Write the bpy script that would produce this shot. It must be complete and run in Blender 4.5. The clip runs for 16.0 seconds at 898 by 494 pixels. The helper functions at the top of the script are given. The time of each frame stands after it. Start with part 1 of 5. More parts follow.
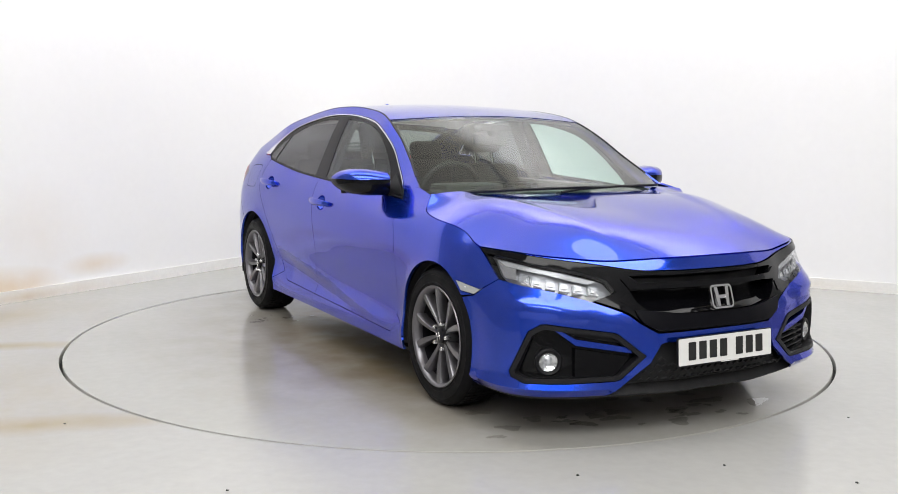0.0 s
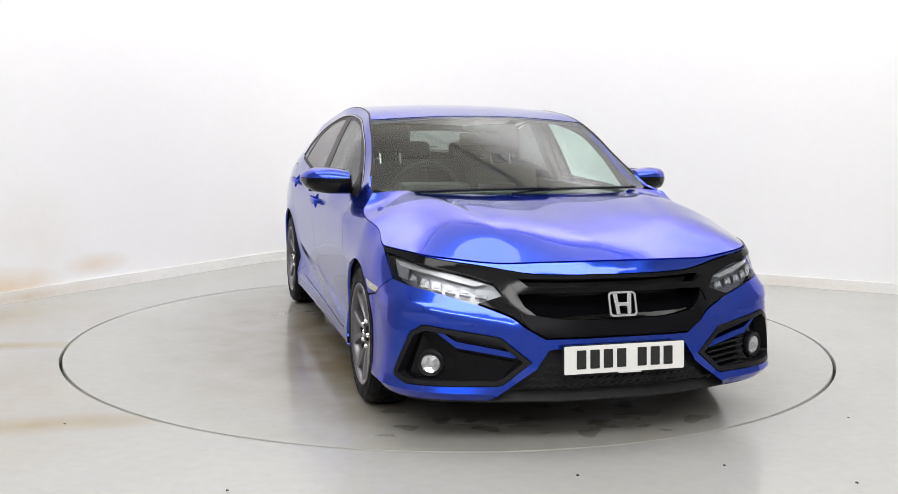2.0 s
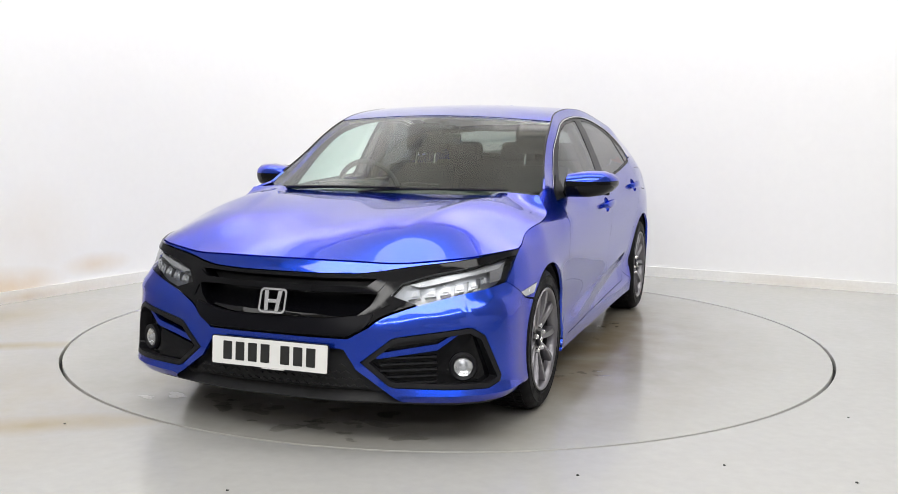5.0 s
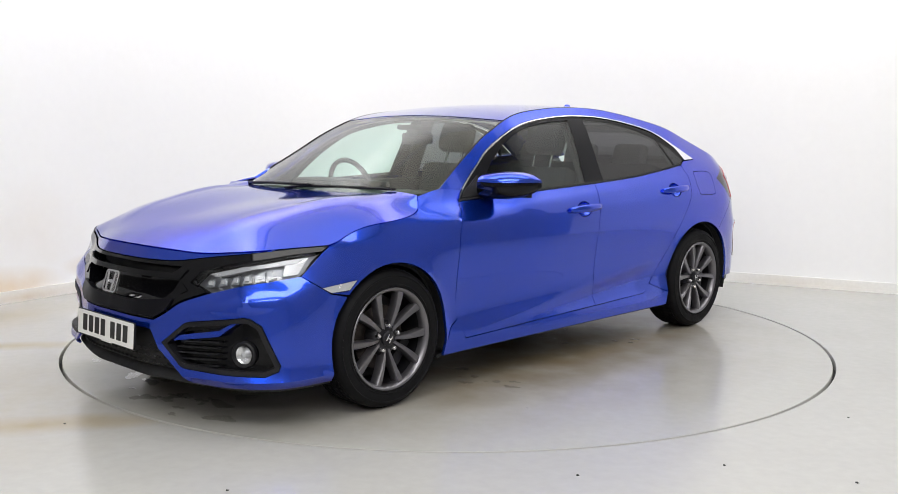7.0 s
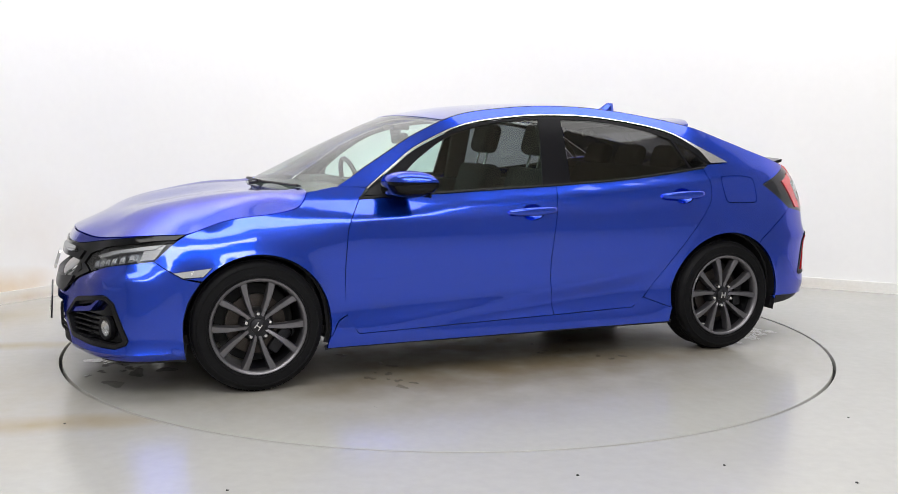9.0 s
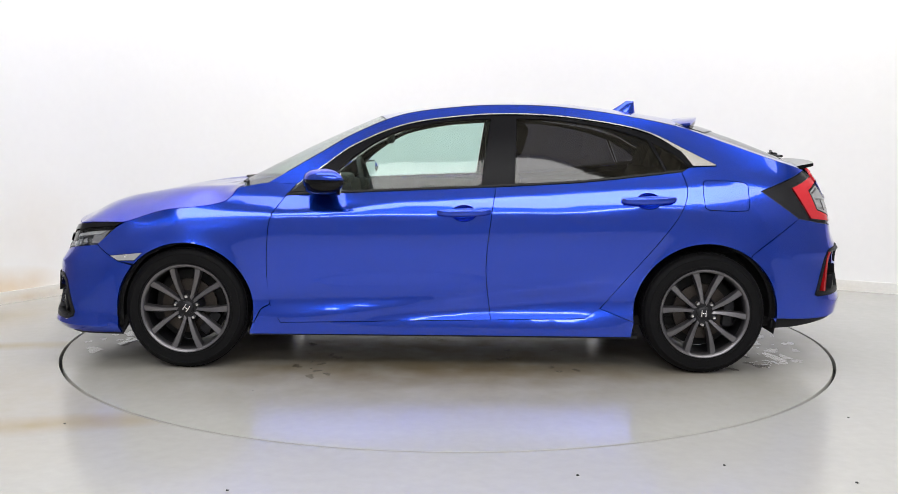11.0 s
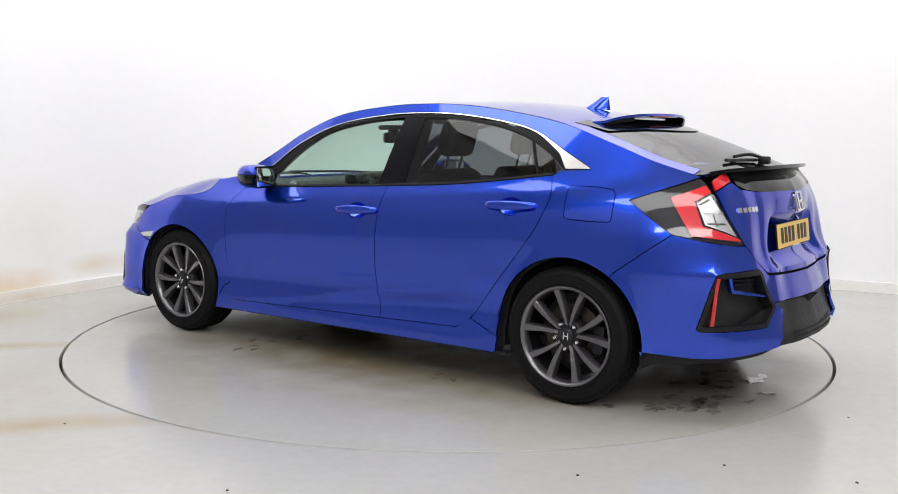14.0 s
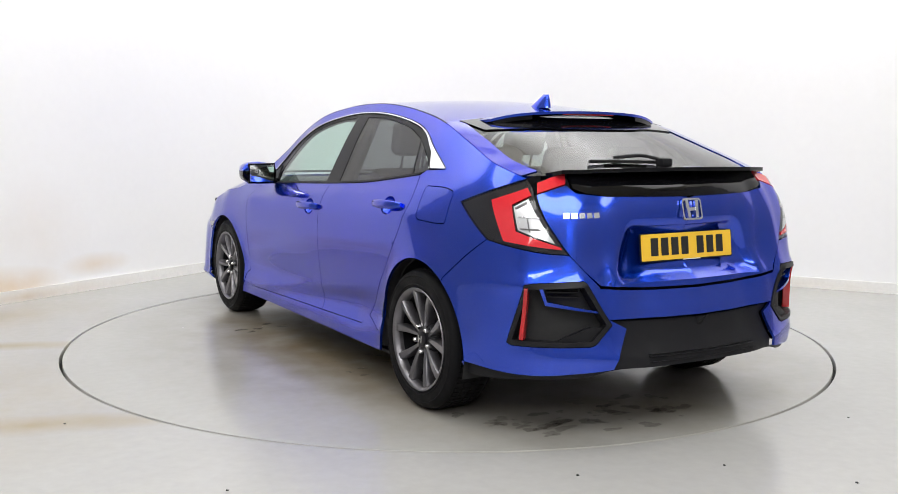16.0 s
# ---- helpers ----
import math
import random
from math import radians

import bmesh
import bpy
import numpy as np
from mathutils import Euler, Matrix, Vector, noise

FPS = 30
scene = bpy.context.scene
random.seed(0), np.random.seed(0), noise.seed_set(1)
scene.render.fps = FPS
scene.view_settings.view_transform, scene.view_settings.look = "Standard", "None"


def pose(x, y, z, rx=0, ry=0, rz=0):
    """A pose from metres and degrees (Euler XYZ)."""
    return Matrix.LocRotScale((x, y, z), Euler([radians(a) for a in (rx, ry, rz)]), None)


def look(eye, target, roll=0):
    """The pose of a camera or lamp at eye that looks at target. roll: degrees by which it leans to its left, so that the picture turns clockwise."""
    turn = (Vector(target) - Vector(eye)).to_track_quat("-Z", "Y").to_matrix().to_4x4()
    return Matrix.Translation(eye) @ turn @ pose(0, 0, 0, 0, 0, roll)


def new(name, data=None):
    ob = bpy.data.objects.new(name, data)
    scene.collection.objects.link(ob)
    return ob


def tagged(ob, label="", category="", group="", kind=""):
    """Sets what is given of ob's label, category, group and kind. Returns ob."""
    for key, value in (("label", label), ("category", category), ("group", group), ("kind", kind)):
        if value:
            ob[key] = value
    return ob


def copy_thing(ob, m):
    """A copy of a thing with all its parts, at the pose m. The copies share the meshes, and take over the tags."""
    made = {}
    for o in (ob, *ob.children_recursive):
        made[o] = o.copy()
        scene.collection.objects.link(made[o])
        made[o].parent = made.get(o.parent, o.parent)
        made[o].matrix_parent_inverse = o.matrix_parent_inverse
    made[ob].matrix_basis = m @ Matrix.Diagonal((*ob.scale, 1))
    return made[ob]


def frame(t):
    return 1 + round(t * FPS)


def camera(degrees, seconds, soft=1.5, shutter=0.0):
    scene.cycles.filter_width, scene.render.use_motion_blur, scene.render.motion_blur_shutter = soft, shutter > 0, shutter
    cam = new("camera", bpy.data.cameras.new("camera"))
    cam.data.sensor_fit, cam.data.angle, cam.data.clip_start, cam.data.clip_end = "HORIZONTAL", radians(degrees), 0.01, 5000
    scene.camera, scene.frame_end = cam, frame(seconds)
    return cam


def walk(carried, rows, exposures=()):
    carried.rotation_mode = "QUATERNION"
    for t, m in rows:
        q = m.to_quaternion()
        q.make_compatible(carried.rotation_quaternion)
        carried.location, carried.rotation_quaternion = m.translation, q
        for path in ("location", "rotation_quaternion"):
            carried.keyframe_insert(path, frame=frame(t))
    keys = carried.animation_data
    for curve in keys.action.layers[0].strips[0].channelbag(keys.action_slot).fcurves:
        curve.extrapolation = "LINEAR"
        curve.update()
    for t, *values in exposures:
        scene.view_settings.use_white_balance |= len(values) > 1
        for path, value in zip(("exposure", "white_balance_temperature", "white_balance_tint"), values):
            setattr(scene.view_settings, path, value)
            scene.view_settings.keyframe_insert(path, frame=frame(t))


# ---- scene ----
# ---- camera: it stands still while the turntable turns ----
cam = camera(50.3, 16.0, soft=0.78)
EYE = pose(0, -5.852, 1.2412, 90 - 6.835, 0, -0.02) @ pose(0, 0, 0, 0, 0, 0.528)
walk(cam, [(0, EYE), (16, EYE)])

# ---- world and lamps ----
world = bpy.data.worlds.new("world")
scene.world = world
world.use_nodes = True
world.node_tree.nodes["Background"].inputs[0].default_value = (0.9, 0.95, 1.0, 1)
world.node_tree.nodes["Background"].inputs[1].default_value = 0.3
scene.view_settings.exposure = 0.35


def lamp(name, x, y, z, w, h, watts, color, rx=0):
    d = bpy.data.lights.new(name, "AREA")
    d.shape, d.size, d.size_y, d.energy, d.color = "RECTANGLE", w, h, watts, color
    ob = new(name, d)
    ob.matrix_world = pose(x, y, z, rx)
    return ob


CEILING = 5.6
PANELS = [(0.2, -6.4, 10.4, 3.0, 12.0), (0.4, -1.1, 9.6, 2.0, 7.0)]
for _x, _y, _w, _d, _p in PANELS:
    lamp("panel_lamp", _x, _y, CEILING - 0.09, _w, _d, _p * _w * _d, (1.0, 0.99, 0.975))
# added lamps, unseen: they brighten the upper walls for the bonnet's reflections
FILL_LAMPS = [((-1.79, 1.38, 4.9), (-0.855, 0.52, -0.5), 3.4), ((1.97, 1.39, 4.9), (0.435, 0.90, -0.5), 5.0)]
for _e, _a, _w in FILL_LAMPS:
    lamp("fill_lamp", 0, 0, 0, _w, 0.3, 16 * _w, (1.0, 0.99, 0.975)).matrix_world = look(_e, Vector(_e) + Vector(_a))
lamp("strip_lamp", 0.0, -7.86, 3.3, 6.0, 0.5, 60, (1.0, 0.99, 0.97), 90)


# ---- materials ----
def material(name, color=(0.5, 0.5, 0.5), rough=0.5, metal=0.0, coat=0.0, vary=0.0, scale=8.0, bump=0.0, bump_scale=200.0, spec=0.5, emit=0.0):
    """A principled surface, with uneven tone at two scales and fine relief."""
    m = bpy.data.materials.new(name)
    m.use_nodes = True
    nt = m.node_tree
    b = nt.nodes["Principled BSDF"]
    b.inputs["Base Color"].default_value = (*color, 1)
    b.inputs["Roughness"].default_value = rough
    b.inputs["Metallic"].default_value = metal
    b.inputs["Coat Weight"].default_value = coat
    b.inputs["Coat Roughness"].default_value = 0.03
    b.inputs["Specular IOR Level"].default_value = spec
    if emit:
        b.inputs["Emission Color"].default_value = (*color, 1)
        b.inputs["Emission Strength"].default_value = emit
    tc = nt.nodes.new("ShaderNodeTexCoord")
    if vary:
        n1, n2 = nt.nodes.new("ShaderNodeTexNoise"), nt.nodes.new("ShaderNodeTexNoise")
        n1.inputs["Scale"].default_value, n2.inputs["Scale"].default_value = scale, scale * 14
        n1.inputs["Detail"].default_value = 5
        add = nt.nodes.new("ShaderNodeMath")
        add.operation = "ADD"
        for k, n in enumerate((n1, n2)):
            nt.links.new(tc.outputs["Object"], n.inputs["Vector"])
            nt.links.new(n.outputs["Fac"], add.inputs[k])
        mr = nt.nodes.new("ShaderNodeMapRange")
        mr.inputs["From Min"].default_value, mr.inputs["From Max"].default_value = 0.6, 1.4
        mr.inputs["To Min"].default_value, mr.inputs["To Max"].default_value = 1 - vary, 1 + vary
        nt.links.new(add.outputs[0], mr.inputs["Value"])
        mul = nt.nodes.new("ShaderNodeVectorMath")
        mul.operation = "SCALE"
        mul.inputs[0].default_value = color
        nt.links.new(mr.outputs[0], mul.inputs["Scale"])
        nt.links.new(mul.outputs[0], b.inputs["Base Color"])
        mr2 = nt.nodes.new("ShaderNodeMapRange")
        mr2.inputs["From Min"].default_value, mr2.inputs["From Max"].default_value = 0.3, 0.7
        mr2.inputs["To Min"].default_value, mr2.inputs["To Max"].default_value = rough * (1 - vary), rough * (1 + vary)
        nt.links.new(n1.outputs["Fac"], mr2.inputs["Value"])
        nt.links.new(mr2.outputs[0], b.inputs["Roughness"])
    if bump:
        n = nt.nodes.new("ShaderNodeTexNoise")
        n.inputs["Scale"].default_value = bump_scale
        nt.links.new(tc.outputs["Object"], n.inputs["Vector"])
        bp = nt.nodes.new("ShaderNodeBump")
        bp.inputs["Strength"].default_value, bp.inputs["Distance"].default_value = bump, 0.002
        nt.links.new(n.outputs["Fac"], bp.inputs["Height"])
        nt.links.new(bp.outputs[0], b.inputs["Normal"])
    return m


def glass(name, tint, gloss=1.0):
    """A thin pane: tinted, with a mirror sheen that grows towards grazing."""
    m = bpy.data.materials.new(name)
    m.use_nodes = True
    nt = m.node_tree
    nt.nodes.remove(nt.nodes["Principled BSDF"])
    out = nt.nodes["Material Output"]
    tr, gl, mx, fr = (nt.nodes.new(k) for k in ("ShaderNodeBsdfTransparent", "ShaderNodeBsdfGlossy", "ShaderNodeMixShader", "ShaderNodeLayerWeight"))
    tr.inputs[0].default_value = (*tint, 1)
    gl.inputs["Roughness"].default_value = 0.015
    fr.inputs["Blend"].default_value = 0.5
    pw, ml = nt.nodes.new("ShaderNodeMath"), nt.nodes.new("ShaderNodeMath")
    pw.operation, ml.operation = "POWER", "MULTIPLY_ADD"
    pw.inputs[1].default_value = 4.5
    ml.use_clamp = True
    ml.inputs[1].default_value, ml.inputs[2].default_value = 0.92, 0.055 * gloss
    nt.links.new(fr.outputs["Facing"], pw.inputs[0])
    nt.links.new(pw.outputs[0], ml.inputs[0])
    nt.links.new(ml.outputs[0], mx.inputs[0])
    nt.links.new(tr.outputs[0], mx.inputs[1])
    nt.links.new(gl.outputs[0], mx.inputs[2])
    nt.links.new(mx.outputs[0], out.inputs[0])
    return m


def paint_blue():
    """Metallic blue lacquer with fine flakes."""
    m = material("blue_paint", (0.008, 0.060, 0.62), 0.22, 0.9, 1.0, spec=0.1)
    nt = m.node_tree
    b = nt.nodes["Principled BSDF"]
    b.inputs["Coat IOR"].default_value = 1.62
    b.inputs["Specular Tint"].default_value = (0.10, 0.16, 0.45, 1)
    tc, vo = nt.nodes.new("ShaderNodeTexCoord"), nt.nodes.new("ShaderNodeTexVoronoi")
    vo.inputs["Scale"].default_value = 900
    nt.links.new(tc.outputs["Object"], vo.inputs["Vector"])
    hs = nt.nodes.new("ShaderNodeMapRange")
    hs.inputs["To Min"].default_value, hs.inputs["To Max"].default_value = 0.82, 1.18
    nt.links.new(vo.outputs["Color"], hs.inputs["Value"])
    mul = nt.nodes.new("ShaderNodeVectorMath")
    mul.operation = "SCALE"
    mul.inputs[0].default_value = (0.008, 0.060, 0.62)
    nt.links.new(hs.outputs[0], mul.inputs["Scale"])
    nt.links.new(mul.outputs[0], b.inputs["Base Color"])
    n = nt.nodes.new("ShaderNodeTexNoise")
    n.inputs["Scale"].default_value = 260
    nt.links.new(tc.outputs["Object"], n.inputs["Vector"])
    bp = nt.nodes.new("ShaderNodeBump")
    bp.inputs["Strength"].default_value, bp.inputs["Distance"].default_value = 0.008, 0.001
    nt.links.new(n.outputs["Fac"], bp.inputs["Height"])
    nt.links.new(bp.outputs[0], b.inputs["Coat Normal"])
    return m


BLUE = paint_blue()
GLOSS_BLACK = material("gloss_black", (0.003, 0.003, 0.004), 0.07, 0, 0, spec=0.27)
TRIM = material("black_trim", (0.008, 0.008, 0.010), 0.45, 0, 0, 0.15, 30, 0.15, 600, spec=0.25)
SHELL = material("dark_shell", (0.006, 0.006, 0.007), 0.7, 0, 0, 0.2, 6)
PILLAR = material("pillar_black", (0.004, 0.004, 0.006), 0.30, spec=0.12)
LAMP_BACK = material("lamp_chrome", (0.30, 0.31, 0.33), 0.32, 0.9, 0, 0.15, 40)
CHROME = material("chrome", (0.86, 0.86, 0.87), 0.22, 1.0)
SILVER = material("silver", (0.62, 0.62, 0.64), 0.25, 1.0)
RUBBER = material("tyre_rubber", (0.006, 0.006, 0.007), 0.6, 0, 0, 0.25, 12, 0.3, 300, spec=0.12)
ALLOY = material("grey_alloy", (0.175, 0.17, 0.185), 0.34, 0.85, 0.4, 0.08, 10)
ALLOY_DARK = material("dark_alloy", (0.022, 0.022, 0.026), 0.4, 0.6)
DISC = material("brake_disc", (0.07, 0.06, 0.055), 0.4, 0.9, 0, 0.3, 20)
CLEAR = glass("clear_glass", (0.72, 0.87, 0.82))
SCREEN = glass("windscreen_glass", (0.70, 0.83, 0.76), 0.9)
HATCH_GLASS = glass("hatch_glass", (0.36, 0.37, 0.37), 1.0)
PRIVACY = glass("privacy_glass", (0.18, 0.18, 0.20), 1.0)
LENS = glass("lamp_lens", (0.93, 0.94, 0.95))
SMOKE = glass("smoked_lens", (0.42, 0.42, 0.44))
LAMP_GREY = material("lamp_grey", (0.10, 0.10, 0.105), 0.3, 0.3, 0, 0.1, 30)
RED = material("red_lens", (0.62, 0.018, 0.03), 0.12, 0, 0.8, 0.06, 40)
RED_DARK = material("red_reflector", (0.42, 0.008, 0.012), 0.15, 0, 0.8)
CLEAR_LAMP = material("clear_lamp_inner", (0.58, 0.59, 0.61), 0.25, 0.5, 0.6, 0.1, 60)
WHITE_PLATE = material("white_plate", (0.78, 0.78, 0.76), 0.35, 0, 0.2, 0.03, 20)
YELLOW_PLATE = material("yellow_plate", (0.82, 0.50, 0.035), 0.35, 0, 0.2, 0.03, 20)
INK = material("black_ink", (0.012, 0.012, 0.012), 0.5)
FABRIC = material("dark_fabric", (0.022, 0.022, 0.026), 0.9, 0, 0, 0.25, 25, 0.4, 900)
PLASTIC = material("dash_plastic", (0.018, 0.018, 0.02), 0.6, 0, 0, 0.15, 20, 0.2, 800)
LINER = material("pale_headliner", (0.55, 0.55, 0.53), 0.9, 0, 0, 0.08, 20)
MIRROR = material("mirror_glass", (0.85, 0.86, 0.88), 0.02, 1.0)


def stain_and_shade(m, ovals, color):
    """Lays worn staining, and shade under the car, on a material: each an uneven oval at (x, y, z), turned, of three
    radii, of some strength.
    """
    nt = m.node_tree
    b = nt.nodes["Principled BSDF"]
    tc, n = nt.nodes.new("ShaderNodeTexCoord"), nt.nodes.new("ShaderNodeTexNoise")
    n.inputs["Scale"].default_value, n.inputs["Detail"].default_value = 3.5, 7
    nt.links.new(tc.outputs["Object"], n.inputs["Vector"])
    for x, y, z, turn, rx, ry, rz, force in ovals:
        mp, g = nt.nodes.new("ShaderNodeMapping"), nt.nodes.new("ShaderNodeTexGradient")
        mp.vector_type, g.gradient_type = "TEXTURE", "SPHERICAL"
        mp.inputs["Location"].default_value, mp.inputs["Rotation"].default_value, mp.inputs["Scale"].default_value = (x, y, z), (0, 0, radians(turn)), (rx, ry, rz)
        nt.links.new(tc.outputs["Object"], mp.inputs["Vector"])
        nt.links.new(mp.outputs[0], g.inputs[0])
        m1, m2 = nt.nodes.new("ShaderNodeMath"), nt.nodes.new("ShaderNodeMath")
        m1.operation, m2.operation, m2.use_clamp = "MULTIPLY", "MULTIPLY", True
        nt.links.new(g.outputs["Fac"], m1.inputs[0])
        nt.links.new(n.outputs["Fac"], m1.inputs[1])
        nt.links.new(m1.outputs[0], m2.inputs[0])
        m2.inputs[1].default_value = force * 2
        mix = nt.nodes.new("ShaderNodeMix")
        mix.data_type = "RGBA"
        mix.inputs[7].default_value = (*color, 1)
        src = b.inputs["Base Color"].links[0].from_socket
        nt.links.new(m2.outputs[0], mix.inputs[0])
        nt.links.new(src, mix.inputs[6])
        nt.links.new(mix.outputs[2], b.inputs["Base Color"])
    return m


FLOOR = stain_and_shade(material("floor_paint", (0.395, 0.393, 0.382), 0.20, 0, 0, 0.05, 1.3, 0.05, 90),
                [(-2.45, -0.46, 0, 10, 0.6, 0.13, 1, 0.8), (-1.75, -1.95, 0, 14, 0.75, 0.16, 1, 0.8), (-2.6, -1.9, 0, 20, 1.5, 1.3, 1, 0.5), (-3.0, 0.3, 0, 55, 1.0, 0.4, 1, 0.35)], (0.31, 0.25, 0.16))
# first oval: brown dirt plus the shadow under the car, painted in
TABLE = stain_and_shade(material("turntable_paint", (0.39, 0.387, 0.370), 0.18, 0, 0, 0.05, 1.3, 0.05, 90),
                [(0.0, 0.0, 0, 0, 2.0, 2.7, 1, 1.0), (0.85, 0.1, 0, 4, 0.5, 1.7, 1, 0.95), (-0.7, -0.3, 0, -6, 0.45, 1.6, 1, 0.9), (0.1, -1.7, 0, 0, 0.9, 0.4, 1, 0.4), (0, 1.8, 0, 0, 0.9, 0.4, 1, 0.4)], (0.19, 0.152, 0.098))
WALL = stain_and_shade(material("white_wall", (0.87, 0.87, 0.88), 0.75, 0, 0, 0.012, 1.2, 0.05, 60),
               [(-3.25, 0.75, 0.12, 58, 0.7, 0.2, 0.16, 0.9), (-2.75, 1.55, 0.2, 58, 0.35, 0.2, 0.10, 0.5), (-3.0, 1.1, 0.5, 58, 0.5, 0.2, 0.45, 0.15)], (0.68, 0.52, 0.34))
# greys for the unseen walls, chosen to darken what the car's sides reflect
BACK_WALL = material("dimming_back_wall", (0.30, 0.30, 0.30), 0.8, 0, 0, 0.03, 1.0)
SIDE_WALL = material("dimming_side_wall", (0.26, 0.26, 0.265), 0.8, 0, 0, 0.03, 1.0)
SKIRT = stain_and_shade(material("white_skirting", (0.84, 0.835, 0.82), 0.5, 0, 0, 0.05, 3), [(-3.1, 0.95, 0.03, 58, 1.2, 0.2, 0.08, 0.5), (2.9, 1.9, 0.03, 0, 0.8, 0.5, 0.08, 0.3)], (0.60, 0.48, 0.34))
CEIL = material("cream_ceiling", (0.62, 0.57, 0.44), 0.8, 0, 0, 0.06, 1.5)
GAP = material("dark_gap", (0.012, 0.012, 0.012), 0.8)
WATER = glass("water_film", (0.95, 0.94, 0.93), 0.8)


# ---- building helpers ----
def part(name, bm, mat, parent=None, label="", smooth=True):
    me = bpy.data.meshes.new(name)
    bm.to_mesh(me)
    bm.free()
    me.materials.append(mat)
    if smooth:
        me.polygons.foreach_set("use_smooth", [True] * len(me.polygons))
        me.set_sharp_from_angle(angle=radians(38))
    ob = new(name, me)
    if parent:
        ob.parent = parent
    return tagged(ob, label) if label else ob


def box(cx, cy, cz, sx, sy, sz, bevel=0.0, bm=None, m=None, seg=2):
    """A box with rounded edges, added to bm."""
    bm = bm or bmesh.new()
    r = bmesh.ops.create_cube(bm, size=1)
    bmesh.ops.scale(bm, vec=(sx, sy, sz), verts=r["verts"])
    vs = r["verts"]
    if bevel:
        es = list({e for v in vs for e in v.link_edges})
        g = bmesh.ops.bevel(bm, geom=es, offset=bevel, segments=seg, affect="EDGES", profile=0.5)
        vs = list({v for f in g["faces"] for v in f.verts} | {v for v in vs if v.is_valid})
    t = Matrix.Translation((cx, cy, cz))
    bmesh.ops.transform(bm, matrix=t @ m if m else t, verts=vs)
    return bm


def lathe(profile, n=48, axis="x", bm=None, m=None, caps=False):
    """A turned body: profile of (along the axis, radius)."""
    bm = bm or bmesh.new()
    rings = []
    for a, r in profile:
        ring = []
        for k in range(n):
            t = 2 * math.pi * k / n
            p = Vector((a, r * math.cos(t), r * math.sin(t))) if axis == "x" else Vector((r * math.cos(t), r * math.sin(t), a)) if axis == "z" else Vector((r * math.cos(t), a, r * math.sin(t)))
            ring.append(bm.verts.new(m @ p if m else p))
        rings.append(ring)
    for A, B in zip(rings, rings[1:]):
        for k in range(n):
            bm.faces.new((A[k], A[(k + 1) % n], B[(k + 1) % n], B[k]))
    if caps:
        bm.faces.new(rings[0])
        bm.faces.new(rings[-1])
    bmesh.ops.recalc_face_normals(bm, faces=bm.faces)
    return bm


def tube(points, radius, n=8, bm=None):
    """A round bar along points."""
    bm = bm or bmesh.new()
    pts = [Vector(p) for p in points]
    rings = []
    for i, p in enumerate(pts):
        d = (pts[min(i + 1, len(pts) - 1)] - pts[max(i - 1, 0)]).normalized()
        u = d.orthogonal().normalized() if i == 0 else (u - d * u.dot(d)).normalized()
        w = d.cross(u)
        rings.append([bm.verts.new(p + radius * (u * math.cos(2 * math.pi * k / n) + w * math.sin(2 * math.pi * k / n))) for k in range(n)])
    for A, B in zip(rings, rings[1:]):
        for k in range(n):
            bm.faces.new((A[k], A[(k + 1) % n], B[(k + 1) % n], B[k]))
    bm.faces.new(rings[0][::-1])
    bm.faces.new(rings[-1])
    return bm


def inside(p, poly):
    """Which of the points p lie inside the polygon."""
    x, y = p[:, 0], p[:, 1]
    hit = np.zeros(len(p), bool)
    for (x0, y0), (x1, y1) in zip(poly, np.roll(poly, -1, axis=0)):
        with np.errstate(divide="ignore", invalid="ignore"):
            c = ((y0 > y) != (y1 > y)) & (x < (x1 - x0) * (y - y0) / (y1 - y0) + x0)
        hit ^= c
    return hit


def shrink(poly, d):
    """The polygon drawn in by d."""
    p = np.array(poly, float)
    keep = np.hypot(*(p - np.roll(p, 1, axis=0)).T) > 1e-5
    p = p[keep]
    area = 0.5 * np.sum(p[:, 0] * np.roll(p[:, 1], -1) - p[:, 1] * np.roll(p[:, 0], -1))
    if area < 0:
        p = p[::-1]
    a, b = p - np.roll(p, 1, axis=0), np.roll(p, -1, axis=0) - p
    na, nb = np.stack([-a[:, 1], a[:, 0]], 1), np.stack([-b[:, 1], b[:, 0]], 1)
    na /= np.hypot(*na.T)[:, None]
    nb /= np.hypot(*nb.T)[:, None]
    m = na + nb
    m /= np.maximum(np.sum(m * na, 1), 0.5)[:, None]
    return p + m * d


def dense(poly, step):
    out = []
    p = np.array(poly, float)
    for a, b in zip(p, np.roll(p, -1, axis=0)):
        n = max(1, int(np.hypot(*(b - a)) / step))
        out += [a + (b - a) * k / n for k in range(n)]
    return np.array(out)


